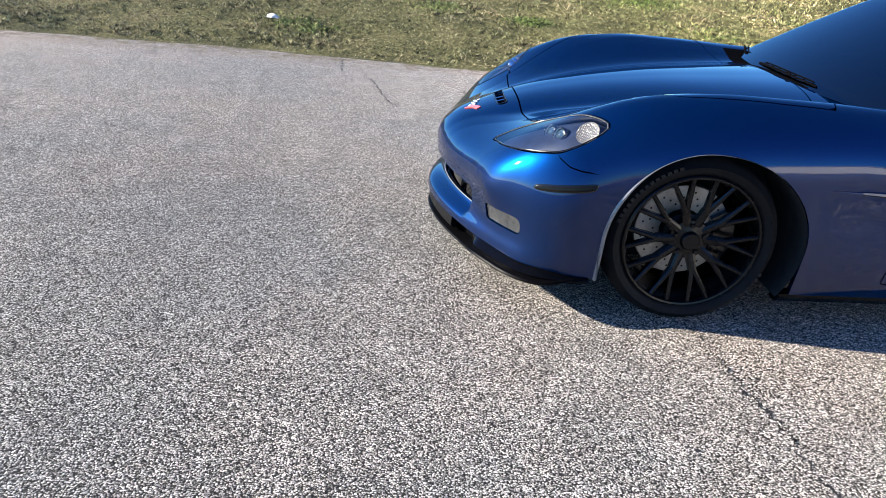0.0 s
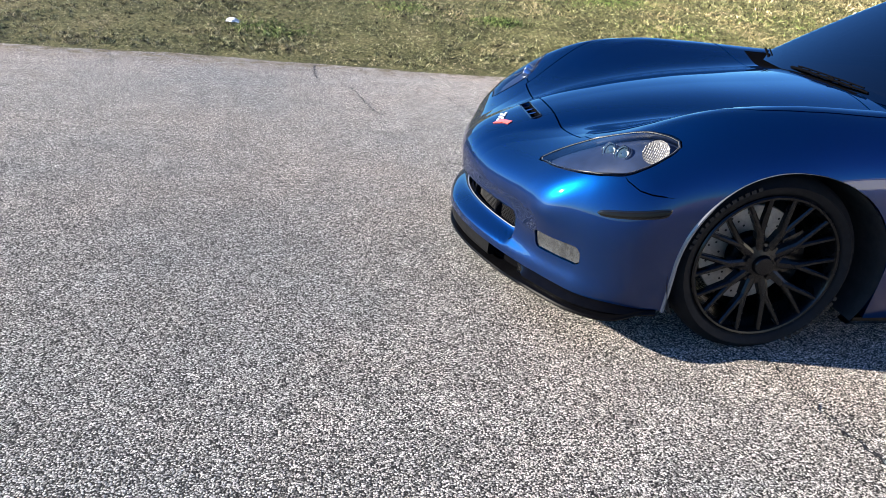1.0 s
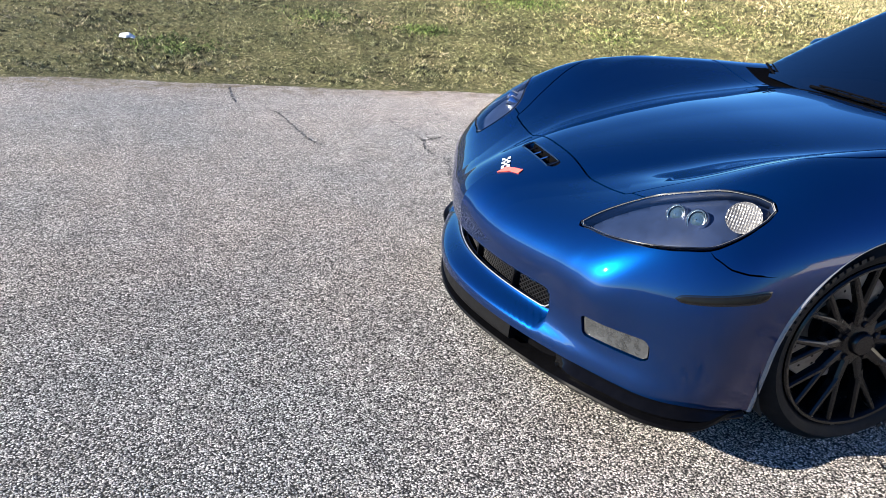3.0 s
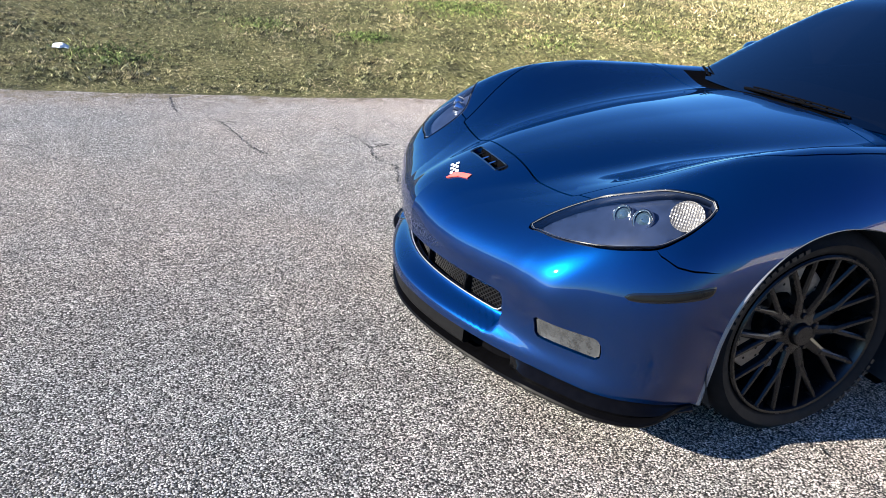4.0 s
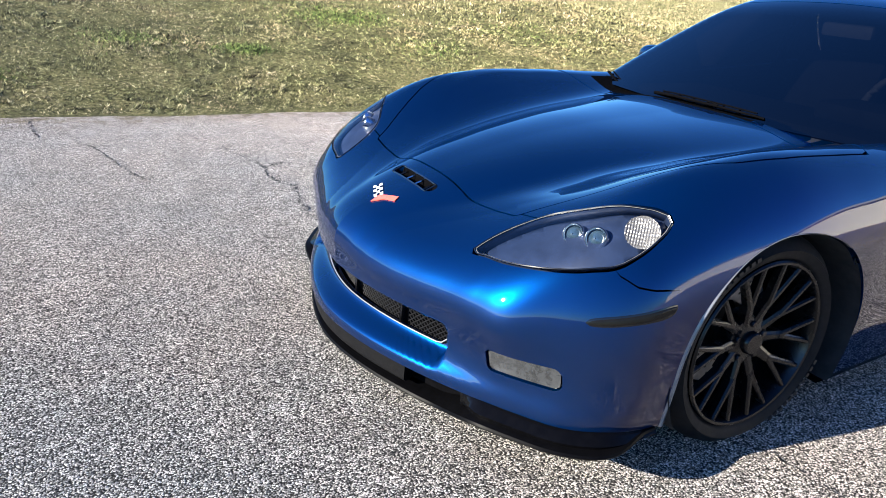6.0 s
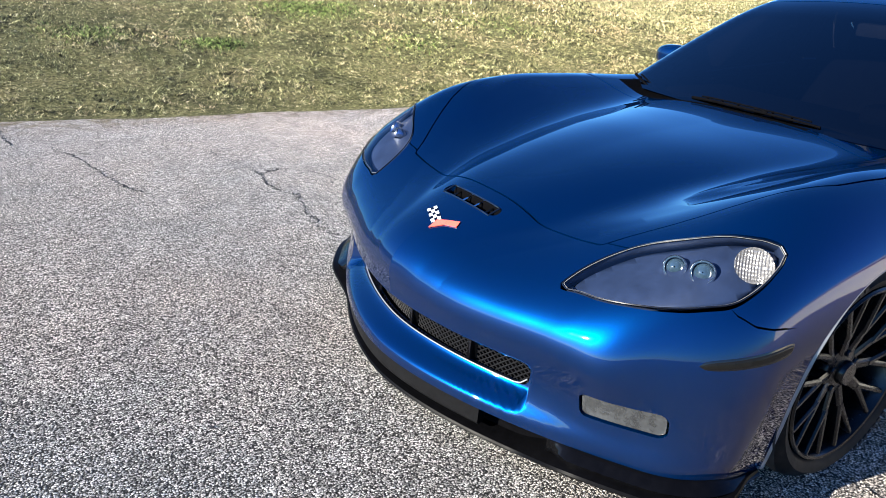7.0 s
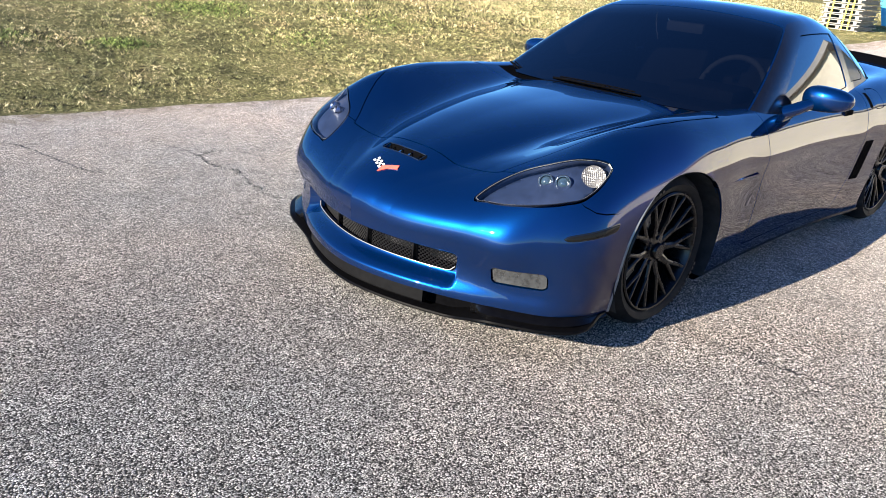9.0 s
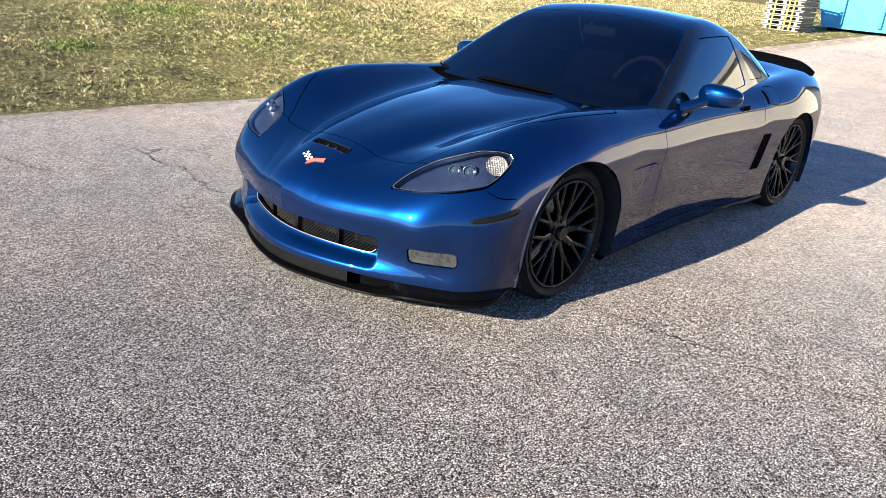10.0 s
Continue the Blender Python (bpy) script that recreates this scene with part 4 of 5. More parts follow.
def build_badge():
    """A flag badge reduced to plain shapes in its colours."""
    def tile(bm, corners, lift):
        ring = []
        for x, y in corners:
            ring.append(Vector((x, y, surface_z(x, y))))
        up = Vector(gradient(body_f, np.array([list(ring[0])]))[0])
        low = [bm.verts.new(p + up * 0.001) for p in ring]
        high = [bm.verts.new(p + up * lift) for p in ring]
        bm.faces.new(high)
        for k in range(len(ring)):
            bm.faces.new((low[k], low[(k + 1) % len(ring)], high[(k + 1) % len(ring)], high[k]))

    bm = bmesh.new()
    tile(bm, [(-0.812, -0.024), (-0.777, -0.015), (-0.760, -0.050), (-0.780, -0.053)], 0.004)
    tile(bm, [(-0.780, -0.053), (-0.760, -0.050), (-0.744, -0.084), (-0.763, -0.093)], 0.004)
    badge = part("badge", bm, RED_ENAMEL, car, "small crossed flag badge in plain red, white and black", smooth=False)
    for name, material, odd in (("badge_light_squares", WHITE_ENAMEL, 0), ("badge_dark_squares", BLACK_GLOSS, 1)):
        bm = bmesh.new()
        for i in range(5):
            for j in range(3):
                if (i + j) % 2 == odd:
                    def at(u, w):
                        return (-0.795 + 0.030 * u + 0.026 * w, -0.010 + 0.074 * u - 0.012 * w)
                    tile(bm, [at(i / 5, j / 3), at((i + 1) / 5, j / 3), at((i + 1) / 5, (j + 1) / 3), at(i / 5, (j + 1) / 3)], 0.0035)
        part(name, bm, material, badge, smooth=False)


build_vent()
build_badge()


# ---- glass house ----
def window_poly(p):
    """The side glass in side view."""
    x, z = p[:, 0], p[:, 2]
    front = ((x - 1.0) * 0.72 - (z - 0.81)) * 0.8
    back = 1.965 - 0.20 * (z - 0.89) - x
    return np.minimum(np.minimum(front, back), np.minimum(1.158 - 0.10 * (x - 1.75) ** 2 - z, z - 0.812 - 0.083 * (x - 1.1)))


def quarter_poly(p):
    x, z = p[:, 0], p[:, 2]
    front = x - (2.065 - 0.25 * (z - 0.89))
    return np.minimum(np.minimum(front, (z - 0.905)), (1.12 - 0.80 * (x - 2.07) - z) * 0.8)


def build_cabin():
    v, faces = skin(cabin_f, 1.35, 2.35, 0.80, 180, 60, 70)
    s = Sheet(cabin_f, v, faces)
    s.cut(lambda p: 0.80 + 0.04 * step(p[:, 0], 2.3, 2.9) - p[:, 2])

    def lead(k, p):
        f = glass_parts(p)
        return f[k] - np.maximum.reduce([f[j] for j in range(4) if j != k])

    screen = s.split(lambda p: np.minimum(lead(0, p) - 0.022, 2.0 - p[:, 0]), 0.003)
    side = lambda d: lambda p: np.where(d * p[:, 1] > 0.2, np.minimum(window_poly(p), lead(1, p)), -1.0)
    quart = lambda d: lambda p: np.where(d * p[:, 1] > 0.2, np.minimum(quarter_poly(p), lead(1, p) + 0.02), -1.0)
    windows = [s.split(side(d), 0.004) for d in (-1, 1)]
    quarters = [s.split(quart(d), 0.004) for d in (-1, 1)]
    back = s.split(lambda p: np.minimum(lead(3, p) - 0.03, p[:, 0] - 2.15), 0.004)
    pillars = [s.cut(lambda p, d=d: np.where(d * p[:, 1] > 0.2, np.minimum(np.minimum(p[:, 0] - 1.97 + 0.20 * (p[:, 2] - 0.89), 2.105 - 0.25 * (p[:, 2] - 0.89) - p[:, 0]), lead(1, p)), -1.0)) for d in (-1, 1)]
    sails = [s.cut(lambda p, d=d: np.where(d * p[:, 1] > 0.2, np.minimum(1.62 - p[:, 0], lead(1, p) + 0.012), -1.0)) for d in (-1, 1)]
    s.build("roof", PAINT, car, "glossy blue roof panel and pillars", 0.02)
    screen.build("windscreen", GLASS_DARK, car, "dark tinted raked windscreen", 0.006).visible_shadow = False
    for w in windows:
        w.build("side_window", GLASS_DARK, car, "dark tinted door glass", 0.006, -0.004)
    for w in quarters:
        w.build("quarter_window", GLASS_DARK, car, "small dark quarter window", 0.006, -0.002)
    back.build("rear_window", GLASS_DARK, car, "dark tinted hatch glass", 0.006)
    for p in pillars:
        p.build("door_pillar", BLACK_GLOSS, car, "gloss black pillar trim", 0.01)
    for p in sails:
        p.build("mirror_sail", BLACK_GLOSS, car, "black corner trim", 0.01)


build_cabin()


def build_interior():
    bm = bmesh.new()
    for y0, y1 in ((-0.66, 0.66),):
        box(bm, 0.85, 1.30, y0, y1, 0.58, 0.80, 0.04)
    box(bm, 1.05, 1.30, -0.55, -0.17, 0.78, 0.87, 0.03)
    part("dashboard", bm, CABIN_DARK, car, "dark dashboard")
    bm = bmesh.new()
    box(bm, 0.70, 2.9, -0.72, 0.72, 0.30, 0.34)
    box(bm, 2.2, 2.9, -0.70, 0.70, 0.34, 0.80, 0.03)
    part("cabin_floor", bm, CABIN_DARK, car)
    for y in (-0.37, 0.37):
        bm = bmesh.new()
        box(bm, 1.45, 1.98, y - 0.25, y + 0.25, 0.36, 0.55, 0.05)
        seat = part("seat", bm, CABIN_DARK, car, "dark bucket seat")
        bm = bmesh.new()
        box(bm, -0.07, 0.07, -0.25, 0.25, 0, 0.50, 0.05, pose(1.90, y, 0.5, 0, 18, 0))
        part("backrest", bm, CABIN_DARK, seat)
        bm = bmesh.new()
        box(bm, -0.05, 0.05, -0.13, 0.13, 0.5, 0.66, 0.04, pose(1.90, y, 0.5, 0, 18, 0))
        part("headrest", bm, STEEL_GREY, seat)
    bm = bmesh.new()
    tube(bm, [(0.185 * math.cos(a) * 0.0, 0.185 * math.cos(a), 0.185 * math.sin(a)) for a in np.linspace(0, 2 * math.pi, 40, endpoint=False)], 0.016, 10, True)
    for a in (0.0, math.pi, -math.pi / 2):
        tube(bm, [(0.02, 0, 0), (0, 0.18 * math.cos(a), 0.18 * math.sin(a))], 0.014, 6)
    bmesh.ops.transform(bm, matrix=pose(1.36, -0.37, 0.83, 0, 22, 0), verts=bm.verts[:])
    part("steering_wheel", bm, STEEL_GREY, car, "grey rimmed steering wheel")
    bm = bmesh.new()
    box(bm, -0.02, 0.02, -0.12, 0.12, -0.03, 0.03, 0.015, pose(1.42, 0.0, 1.12))
    part("rear_view_mirror", bm, STEEL_GREY, car)


STEEL_GREY = make_speckled("grey_trim", (0.024, 0.024, 0.025), 0.7, 0.15, 40.0, spec=0.05)
build_interior()


def build_mirror(side):
    bm = bmesh.new()
    got = bmesh.ops.create_uvsphere(bm, u_segments=28, v_segments=18, radius=1.0)["verts"]
    for v in got:
        x, y, z = v.co
        q = abs(x) ** 2.6 + abs(y) ** 2.6 + abs(z) ** 2.6
        v.co = Vector((x, y, z)) * (1.0 / max(q, 1e-6) ** (1 / 2.6))
        w = 0.5 + 0.5 * v.co.y
        v.co = Vector((v.co.x * 0.062 * (1 if v.co.x < 0 else 0.55), v.co.y * 0.115, v.co.z * (0.070 - 0.018 * w)))
        v.co.x += 0.035 * w * w
    bmesh.ops.transform(bm, matrix=pose(1.23, side * 0.937, 0.885) @ Matrix.Diagonal((1, side, 1, 1)), verts=got)
    m = part("door_mirror", bm, PAINT, car, "glossy blue door mirror on a stalk")
    bm = bmesh.new()
    tube(bm, [(1.08, side * 0.79, 0.800), (1.13, side * 0.84, 0.828), (1.21, side * 0.89, 0.866)], lambda t: 0.036 - 0.010 * t, 12)
    part("stalk", bm, PAINT, m)
    bm = bmesh.new()
    box(bm, -0.003, 0.003, -0.088, 0.088, -0.043, 0.043, 0.002, pose(1.273, side * 0.937, 0.885, 0, 0, side * 12))
    part("mirror_glass", bm, CHROME, m)


for side_ in (-1, 1):
    build_mirror(side_)


def build_wipers():
    for y0, y1 in ((0.30, -0.27), (0.70, 0.44)):
        path = []
        for y in np.linspace(y0, y1, 16):
            x = 0.628 + 0.20 * y * y
            path.append((x, y, surface_z(x, y) + 0.013))
        bm = bmesh.new()
        tube(bm, path, lambda t: 0.0060 - 0.002 * t, 6)
        wiper = part("wiper", bm, BLACK_MATT, car, "black wiper resting at the foot of the windscreen")
        bm = bmesh.new()
        tube(bm, [(x + 0.012, y * 0.985, z + 0.009) for x, y, z in path[1:-1]], 0.0035, 5)
        for x, y, z in path[2:-2:2]:
            box(bm, x, x + 0.012, y - 0.003, y + 0.003, z - 0.001, z + 0.006)
        part("wiper_blade", bm, BLACK_MATT, wiper)
        bm = bmesh.new()
        x, y, z = path[8]
        tube(bm, [(x + 0.008, y, z + 0.008), (x + 0.004, y - 0.02, z + 0.010), (x - 0.002, y - 0.06, z + 0.003)], 0.004, 6)
        part("wiper_clip", bm, BLACK_MATT, wiper)


build_wipers()


def build_spoiler():
    bm = bmesh.new()
    rows = []
    for y in np.linspace(-0.76, 0.76, 41):
        ay = abs(y)
        x = 3.25 - 0.20 * (ay / 0.85) ** 3
        z = surface_z(x - 0.04, y)
        h = 0.042 * (1 - 0.55 * step(np.array([ay]), 0.55, 0.82)[0])
        rows.append([bm.verts.new(c) for c in ((x - 0.10, y, z - 0.004), (x - 0.02, y, z + h * 0.55), (x + 0.035, y, z + h), (x + 0.050, y, z + h - 0.006), (x + 0.02, y, z - 0.03), (x - 0.08, y, z - 0.03))])
    for ra, rb in zip(rows, rows[1:]):
        for k in range(6):
            bm.faces.new((ra[k], ra[(k + 1) % 6], rb[(k + 1) % 6], rb[k]))
    bm.faces.new(rows[0]), bm.faces.new(rows[-1])
    part("rear_spoiler", bm, BLACK_MATT, car, "black ducktail spoiler on the tail")


build_spoiler()




def build_side_details():
    # fender vent blade behind the front wheel, scoop ahead of the rear wheel
    for side in (-1, 1):
        bm = bmesh.new()
        rows = []
        for t in np.linspace(0, 1, 10):
            x = 0.43 + 0.28 * t
            z = 0.572 - 0.005 * t
            y = surface_y(x, z, side)
            w = 0.004 + 0.018 * t
            rows.append([bm.verts.new(c) for c in ((x, y - side * 0.01, z - w), (x, y + side * 0.012 * t, z - w * 0.2), (x, y + side * 0.010 * t, z + w * 0.3), (x, y - side * 0.01, z + w))])
        for ra, rb in zip(rows, rows[1:]):
            for k in range(4):
                bm.faces.new((ra[k], ra[(k + 1) % 4], rb[(k + 1) % 4], rb[k]))
        bm.faces.new(rows[0]), bm.faces.new(rows[-1])
        part("fender_blade", bm, PAINT, car, "blue blade of the fender vent")
        bm = bmesh.new()
        rows = []
        for z in np.linspace(0.37, 0.59, 12):
            x = 1.975 + 0.40 * (z - 0.37)
            y0, y1 = surface_y(x, z, side), surface_y(x + 0.11, z, side)
            rows.append([bm.verts.new(c) for c in ((x, y0 - side * 0.02, z), (x, y0 + side * 0.003, z), (x + 0.045, y0 + side * 0.006, z), (x + 0.09, y1 + side * 0.004, z), (x + 0.10, y1 - side * 0.02, z))])
        for ra, rb in zip(rows, rows[1:]):
            for k in range(4):
                bm.faces.new((ra[k], ra[k + 1], rb[k + 1], rb[k]))
        bm.faces.new(rows[0]), bm.faces.new(rows[-1])
        part("brake_scoop", bm, BLACK_MATT, car, "black brake cooling scoop")
        bm = bmesh.new()
        rows = []
        for x in np.linspace(0.38, 2.30, 30):
            y = surface_y(x, 0.17, side)
            rows.append([bm.verts.new(c) for c in ((x, y - side * 0.05, 0.150), (x, y - side * 0.004, 0.146), (x, y - side * 0.004, 0.132), (x, y - side * 0.03, 0.105), (x, y - side * 0.08, 0.105))])
        for ra, rb in zip(rows, rows[1:]):
            for k in range(5):
                bm.faces.new((ra[k], ra[(k + 1) % 5], rb[(k + 1) % 5], rb[k]))
        bm.faces.new(rows[0]), bm.faces.new(rows[-1])
        part("side_skirt", bm, BLACK_DEEP, car, "black side skirt")
        bm = bmesh.new()
        rows = []
        for z in np.linspace(0.775, 0.865, 6):
            y0, y1 = surface_y(2.098, z, side), surface_y(2.128, z, side)
            rows.append([bm.verts.new(c) for c in ((2.098, y0 - side * 0.01, z), (2.098, y0 + side * 0.002, z), (2.128, y1 + side * 0.002, z), (2.128, y1 - side * 0.01, z))])
        for ra, rb in zip(rows, rows[1:]):
            for k in range(3):
                bm.faces.new((ra[k], ra[k + 1], rb[k + 1], rb[k]))
        part("pillar_slot", bm, BLACK_MATT, car, "narrow dark slot behind the door")
        # pale strip, the arch lip's reflection of sky and ground put into colour
        bm = bmesh.new()
        rows = []
        for a in np.linspace(-0.50, 2.2, 52):
            r = ARCH - 0.001
            x = 0.010 - r * math.cos(a) / (0.985 if math.cos(a) > 0 else 0.855)
            z = HUB_F[1] + r * math.sin(a)
            if a < 0:
                x, z = 0.010 - r / 0.985, HUB_F[1] + r * a
            y = surface_y(x - 0.004, z, side)
            w = (0.003 + 0.010 * (1 - float(step(np.array([a]), 0.35, 1.1)[0]))) * (1 - 0.92 * float(step(np.array([a]), 1.2, 2.2)[0]))
            rows.append([bm.verts.new(c) for c in ((x - 0.002, y - side * 0.001, z), (x + w * math.cos(max(a, 0)) * 0.4, y + side * w * 0.35, z - w * 0.4 * math.sin(max(a, 0))), (x + w * math.cos(max(a, 0)), y + side * w * 0.15, z - w * math.sin(max(a, 0))), (x + w * 0.7 * math.cos(max(a, 0)), y - side * 0.02, z - w * 0.7 * math.sin(max(a, 0))))])
        for ra, rb in zip(rows, rows[1:]):
            for k in range(3):
                bm.faces.new((ra[k], ra[k + 1], rb[k + 1], rb[k]))
        part("arch_gleam", bm, GLEAM_AND_TRIM, car, "pale grey strip for the reflection along the front arch lip")
        y = surface_y(1.80, 0.765, side)
        bm = bmesh.new()
        box(bm, 1.755, 1.845, y - 0.012, y + 0.003, 0.752, 0.780, 0.004)
        part("door_handle", bm, BLACK_MATT, car)


build_side_details()


def build_underbody():
    bm = bmesh.new()
    box(bm, -0.70, 3.2, -0.56, 0.56, 0.12, 0.20)
    part("underbody", bm, LINER, car, "dark underbody")
    for (hx, hz), w0 in ((HUB_F, 0.60), (HUB_R, 0.58)):
        for side in (-1, 1):
            bm = bmesh.new()
            rows = []
            for a in np.linspace(-0.55, math.pi + 0.55, 40):
                r = ARCH + 0.006
                x, z = hx + r * math.cos(a) * (1.17 if hx < 1 and math.cos(a) > 0 else 1.0), hz + r * math.sin(a)
                if z < 0.13:
                    continue
                rows.append([bm.verts.new((x, side * w0, z)), bm.verts.new((x, side * 0.922, z))])
            for ra, rb in zip(rows, rows[1:]):
                bm.faces.new((ra[0], ra[1], rb[1], rb[0]))
            bm.faces.new([r[0] for r in rows])
            part("arch_liner", bm, LINER, car)


build_underbody()


# ---- wheels ----
RUBBER_PALE = make_speckled("raised_rubber", (0.009, 0.009, 0.0095), 0.5, 0.2, 50.0, spec=0.2)

def build_wheel(name, hx, hz, face, width, radius, rim):
    """A wheel at the car's side y = -face, turned outwards to -y."""
    out = -width / 2
    bm = bmesh.new()
    prof = [(rim - 0.004, out + 0.030), (rim + 0.004, out + 0.012), (rim + 0.014, out + 0.004), ((rim + radius) / 2, out - 0.004), (radius - 0.028, out + 0.006), (radius - 0.010, out + 0.020), (radius - 0.002, out + 0.038)]
    for k in range(6):
        a = out + 0.044 + k * (width - 0.088) / 6
        b = a + (width - 0.088) / 6 - 0.008
        prof += [(radius, a), (radius, b), (radius - 0.007, b + 0.001), (radius - 0.007, b + 0.007)]
    prof += [(radius - 0.002, -out - 0.038), (radius - 0.028, -out - 0.006), ((rim + radius) / 2, -out + 0.004), (rim, -out - 0.020)]
    lathe(bm, prof, 96)
    tyre = part("wheel", bm, RUBBER, car, "black multi-spoke wheel with a low profile tyre")
    bm = bmesh.new()
    lathe(bm, [(rim - 0.012, out + 0.030), (rim, out + 0.020), (rim + 0.002, out + 0.008), (rim - 0.003, out + 0.003), (rim - 0.010, out + 0.005), (rim - 0.016, out + 0.016), (rim - 0.020, out + 0.05), (rim - 0.028, out + 0.10), (rim - 0.028, -out - 0.01)], 96)
    part("rim", bm, RIM_BLACK, tyre, "satin black rim")
    bm = bmesh.new()
    lathe(bm, [(0.001, out + 0.016), (0.030, out + 0.016), (0.034, out + 0.020), (0.036, out + 0.034), (0.075, out + 0.042), (0.080, out + 0.055), (0.080, out + 0.10), (0.001, out + 0.10)], 40)
    part("hub", bm, RIM_BLACK, tyre)

    def bar(bm, p, q, w0, w1, d0, d1):
        """A tapering spoke between two points (radius, angle, depth), crowned along its middle."""
        a, b = (Vector((r * math.cos(t), y, r * math.sin(t))) for r, t, y in (p, q))
        d = (b - a).normalized()
        s = d.cross(Vector((0, 1, 0))).normalized()
        up = Vector((0, -1, 0))
        rings = []
        for c, w, dep in ((a, w0, d0), (b, w1, d1)):
            rings.append([bm.verts.new(v) for v in (c - s * w - up * dep, c - s * w, c - s * w * 0.45 + up * 0.005, c + s * w * 0.45 + up * 0.005, c + s * w, c + s * w - up * dep)])
        for k in range(6):
            bm.faces.new((rings[0][k], rings[0][(k + 1) % 6], rings[1][(k + 1) % 6], rings[1][k]))
        bm.faces.new(rings[0]), bm.faces.new(rings[1])

    bm = bmesh.new()
    gap = 2 * math.pi / 20 * 0.94
    bar(bm, (0.055, 0, out + 0.042), (0.128, 0, out + 0.030), 0.0170, 0.0135, 0.03, 0.025)
    for s in (-1, 1):
        bar(bm, (0.118, 0.0, out + 0.030), (rim - 0.012, s * gap / 2, out + 0.014), 0.0105, 0.0078, 0.022, 0.018)
    spoke = part("spoke", bm, RIM_BLACK, tyre, smooth=False)
    for k in range(1, 10):
        o = new("spoke", spoke.data)
        o.parent = tyre
        o.matrix_basis = Matrix.Rotation(2 * math.pi * k / 10, 4, "Y")
    for k in range(5):
        bm = bmesh.new()
        lathe(bm, [(0.001, out + 0.030), (0.008, out + 0.030), (0.010, out + 0.034), (0.010, out + 0.060)], 6)
        t = 2 * math.pi * (k + 0.25) / 5
        bmesh.ops.translate(bm, vec=(0.056 * math.cos(t), 0, 0.056 * math.sin(t)), verts=bm.verts[:])
        part("lug_nut", bm, RIM_BLACK, tyre, smooth=False)
    # raised bars of lettering round the sidewall
    bm = bmesh.new()
    box(bm, -0.007, 0.007, out - 0.0065, out - 0.002, -0.006, 0.006)
    first = part("letter_bar", bm, RUBBER_PALE, tyre, smooth=False)
    r = (rim + radius) / 2 + 0.006
    turns = [0.35 + k * 0.075 for k in range(14)] + [3.6 + k * 0.075 for k in range(11)]
    for k, t in enumerate(turns):
        o = first if k == 0 else new("letter_bar", first.data)
        o.parent = tyre
        o.matrix_basis = Matrix.Rotation(-t, 4, "Y") @ Matrix.Translation((0, 0, r))
    bm = bmesh.new()
    lathe(bm, [(0.085, out + 0.135), (0.178, out + 0.135), (0.180, out + 0.137), (0.180, out + 0.160), (0.085, out + 0.160)], 64)
    disc = part("brake_disc", bm, STEEL, tyre, "drilled steel brake disc")
    # flat near-black spots on the disc for the shade in its drilled holes
    bm = bmesh.new()
    lathe(bm, [(0.0045, out + 0.1335), (0.0001, out + 0.1335)], 8)
    first = part("hole_spot", bm, NEAR_BLACK, tyre, smooth=False)
    for k in range(16):
        for j, r in enumerate((0.110, 0.132, 0.154)):
            t = 2 * math.pi * (k + 0.3 * j) / 16
            o = first if k + j == 0 else new("hole_spot", first.data)
            o.parent = tyre
            o.location = (r * math.cos(t), 0, r * math.sin(t))
    bm = bmesh.new()
    got = []
    for k in range(9):
        t = -0.55 + 1.1 * k / 8
        got.append([bm.verts.new((r * math.cos(t), y, r * math.sin(t))) for r, y in ((0.118, out + 0.11), (0.195, out + 0.11), (0.205, out + 0.125), (0.205, out + 0.18), (0.118, out + 0.18))])
    for ra, rb in zip(got, got[1:]):
        for k in range(5):
            bm.faces.new((ra[k], ra[(k + 1) % 5], rb[(k + 1) % 5], rb[k]))
    bm.faces.new(got[0]), bm.faces.new(got[-1])
    part("brake_caliper", bm, BLACK_GLOSS, tyre, "dark brake caliper")
    tyre.matrix_basis = Matrix.Translation((hx, -face + width / 2, hz))
    return tyre


def mirror_wheel(w, hx, hz, face, width):
    c = copy_thing(w, Matrix.Translation((hx, face - width / 2, hz)) @ Matrix.Rotation(math.pi, 4, "Z"))
    c.parent = car


front_wheel = build_wheel("wheel", *HUB_F, 0.905, 0.275, 0.327, 0.257)
rear_wheel = build_wheel("wheel", *HUB_R, 0.898, 0.325, 0.336, 0.265)
mirror_wheel(front_wheel, *HUB_F, 0.905, 0.275)
mirror_wheel(rear_wheel, *HUB_R, 0.898, 0.325)


# ---- surroundings ----
WALL_CREAM = make_speckled("cream_metal_cladding", (0.66, 0.62, 0.52), 0.6, 0.08, 3.0)
BIN_BLUE = make_speckled("sky_blue_painted_steel", (0.035, 0.30, 0.50), 0.45, 0.12, 8.0)
PALE_WOOD = make_speckled("weathered_pallet_wood", (0.21, 0.195, 0.17), 0.85, 0.35, 12.0)


def build_building():
    b = thing("warehouse", "large cream metal clad warehouse beside the yard", "building", m=pose(14, -2.4, 0, 0, 0, 4))
    bm = bmesh.new()
    box(bm, 0, 24, -34, 0, 0, 3.9)
    part("wall", bm, WALL_CREAM, b, smooth=False)
    bm = bmesh.new()
    box(bm, -0.4, 24.4, -34.4, 0.4, 3.9, 4.15)
    part("roof", bm, make_speckled("grey_roof_sheet", (0.3, 0.3, 0.3), 0.6, 0.1, 2.0), b, smooth=False)


build_building()


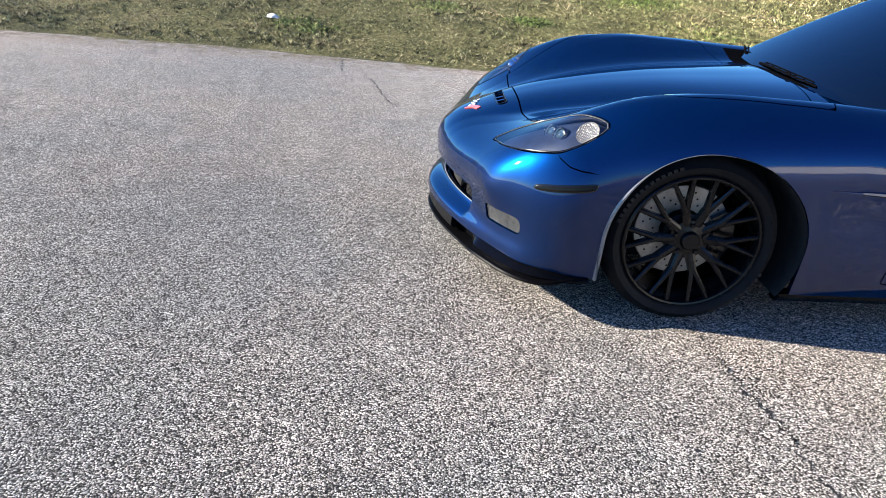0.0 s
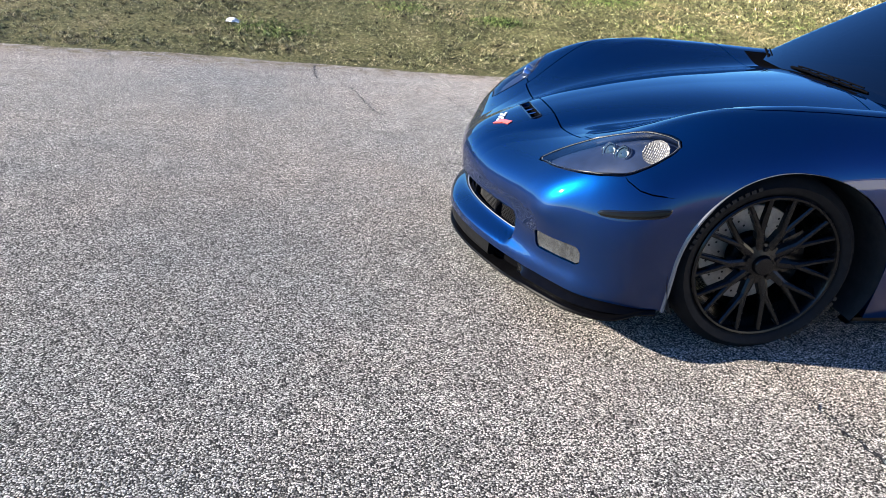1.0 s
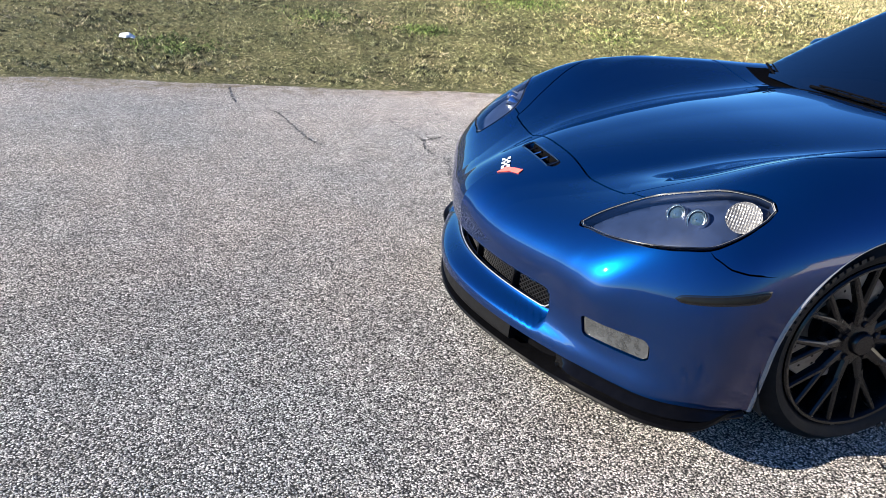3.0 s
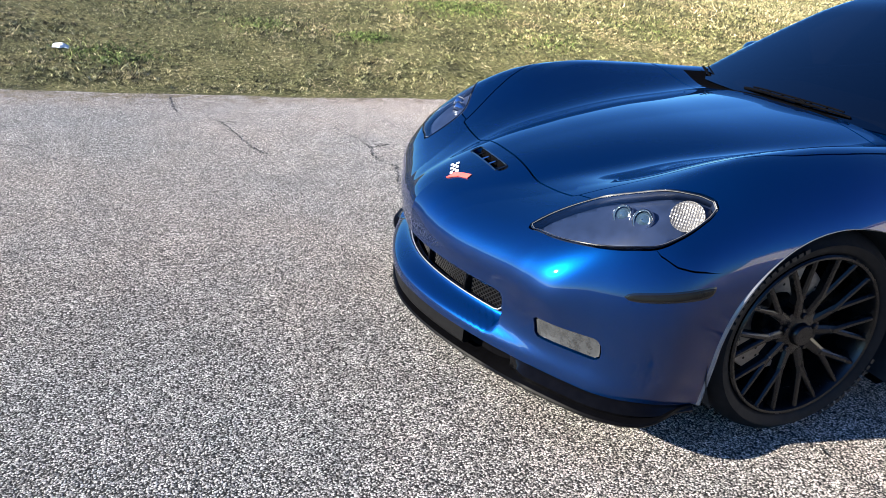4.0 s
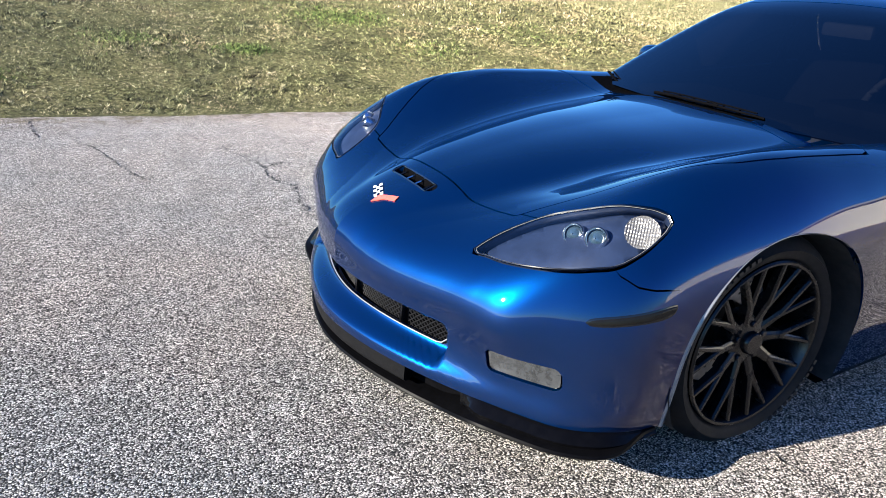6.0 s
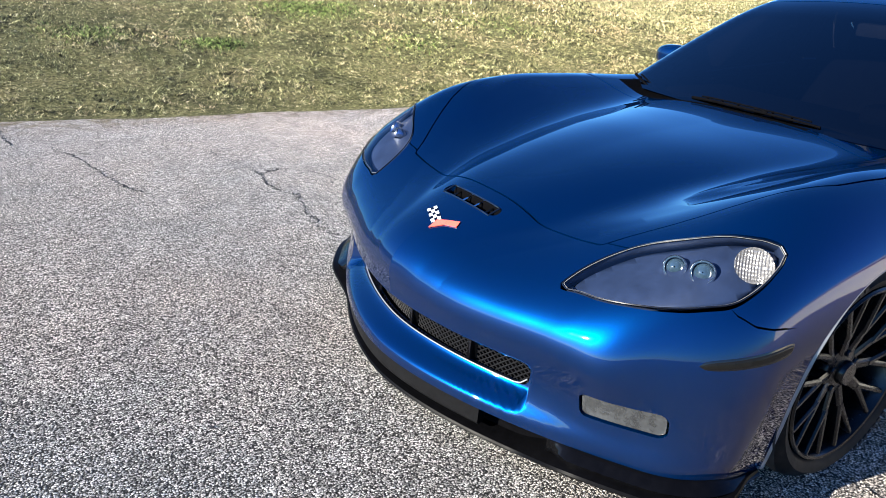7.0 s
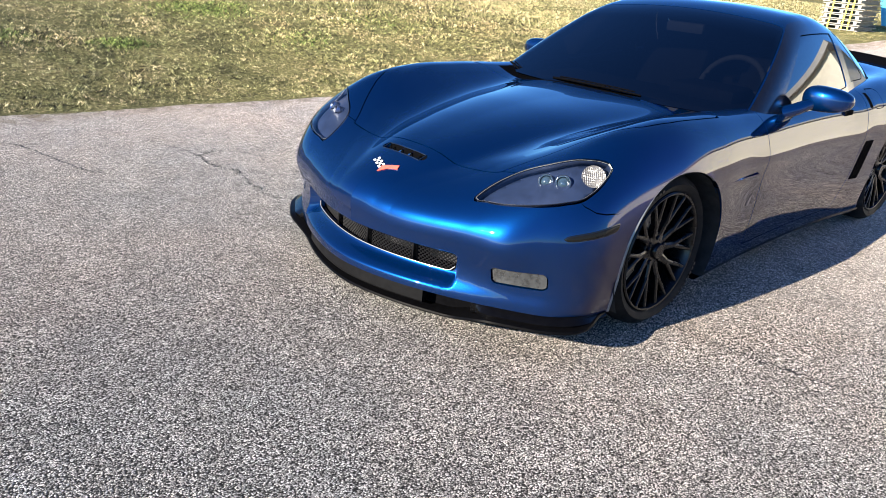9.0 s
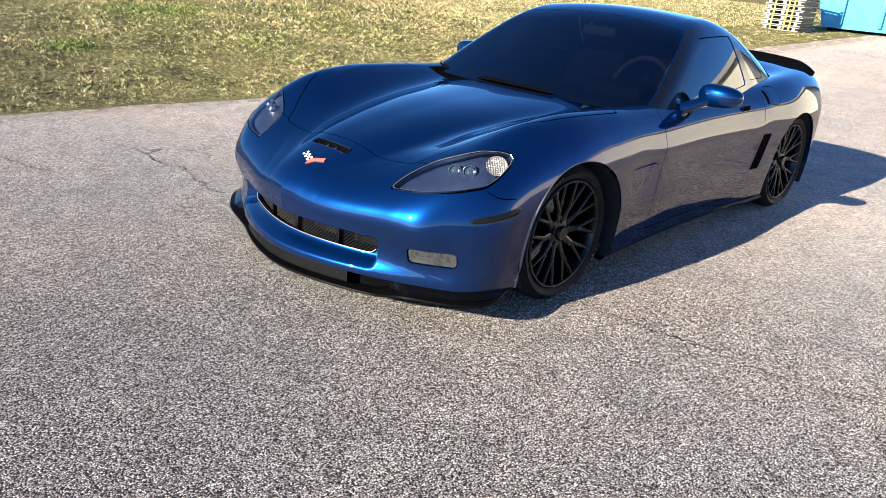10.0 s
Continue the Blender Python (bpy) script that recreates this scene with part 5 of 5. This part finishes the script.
def build_pallets():
    for k in range(9):
        p = thing("pallet", "weathered wooden pallet in a stack on the grass", "pallet", "stacked pallets", pose(20.95, 6.05, bank_height(20.6, 6.05) + 0.145 * k, 0, 0, -6 + (k * 37) % 5 - 2))
        for j in range(3):
            bm = bmesh.new()
            box(bm, -0.5, 0.5, -0.05, 0.05, 0.022, 0.10, m=Matrix.Translation((0, -0.45 + 0.45 * j, 0)))
            part("bearer", bm, PALE_WOOD, p, smooth=False)
        for j in range(6):
            bm = bmesh.new()
            box(bm, -0.05, 0.05, -0.6, 0.6, 0.10, 0.122, m=Matrix.Translation((-0.45 + 0.18 * j, 0, 0)))
            part("deck_board", bm, PALE_WOOD, p, smooth=False)
        for j in range(3):
            bm = bmesh.new()
            box(bm, -0.05, 0.05, -0.6, 0.6, 0.0, 0.022, m=Matrix.Translation((-0.45 + 0.45 * j, 0, 0)))
            part("bottom_board", bm, PALE_WOOD, p, smooth=False)


def build_straps():
    for y, t in ((-0.28, 0.02), (-0.10, 0.05), (0.30, 0.03)):
        bm = bmesh.new()
        box(bm, -0.513, -0.508, y - 0.02, y + 0.02, 0.02, 1.30, 0.0, pose(0, 0, 0, math.degrees(t), 0, 0))
        ob = part("strap", bm, make_speckled("yellow_strap", (0.75, 0.55, 0.06), 0.6, 0.15, 20.0), None, smooth=False)
        ob.matrix_world = pose(20.95, 6.05, bank_height(20.6, 6.05), 0, 0, -6)
        tagged(ob, "yellow strap holding the stacked pallets", "strap", "pallet straps")


def build_bin():
    b = thing("waste_skip", "sky blue steel waste container on the paving", "skip", m=pose(24.2, 4.40, bank_height(23.6, 4.4) - 0.03, 0, 0, 12))
    bm = bmesh.new()
    lo, hi = [(-0.9, -1.6), (0.9, -1.6), (0.9, 1.6), (-0.9, 1.6)], [(-1.0, -2.0), (1.0, -2.0), (1.0, 2.0), (-1.0, 2.0)]
    va, vb = [bm.verts.new((x, y, 0.12)) for x, y in lo], [bm.verts.new((x, y, 1.5)) for x, y in hi]
    bm.faces.new(va), bm.faces.new(vb)
    for k in range(4):
        bm.faces.new((va[k], va[(k + 1) % 4], vb[(k + 1) % 4], vb[k]))
    part("body", bm, BIN_BLUE, b, smooth=False)
    bm = bmesh.new()
    box(bm, -1.05, 1.05, -2.05, 2.05, 1.44, 1.52, 0.01)
    part("rim", bm, BIN_BLUE, b)
    for y in (-1.3, 1.3):
        bm = bmesh.new()
        box(bm, -0.95, 0.95, y - 0.12, y + 0.12, 0.0, 0.13, 0.01)
        part("skid", bm, BLACK_MATT, b)
    for y in (-1.1, 0.0, 1.1):
        bm = bmesh.new()
        box(bm, -1.02, -0.94, y - 0.05, y + 0.05, 0.3, 1.44, 0.008, pose(0, 0, 0, 0, -3, 0))
        part("rib", bm, BIN_BLUE, b)
    bm = bmesh.new()
    box(bm, -1.10, 1.02, -1.95, 1.95, 1.525, 1.58, 0.02)
    part("lid", bm, BLACK_MATT, b, "black lid")


build_pallets()
build_straps()
build_bin()
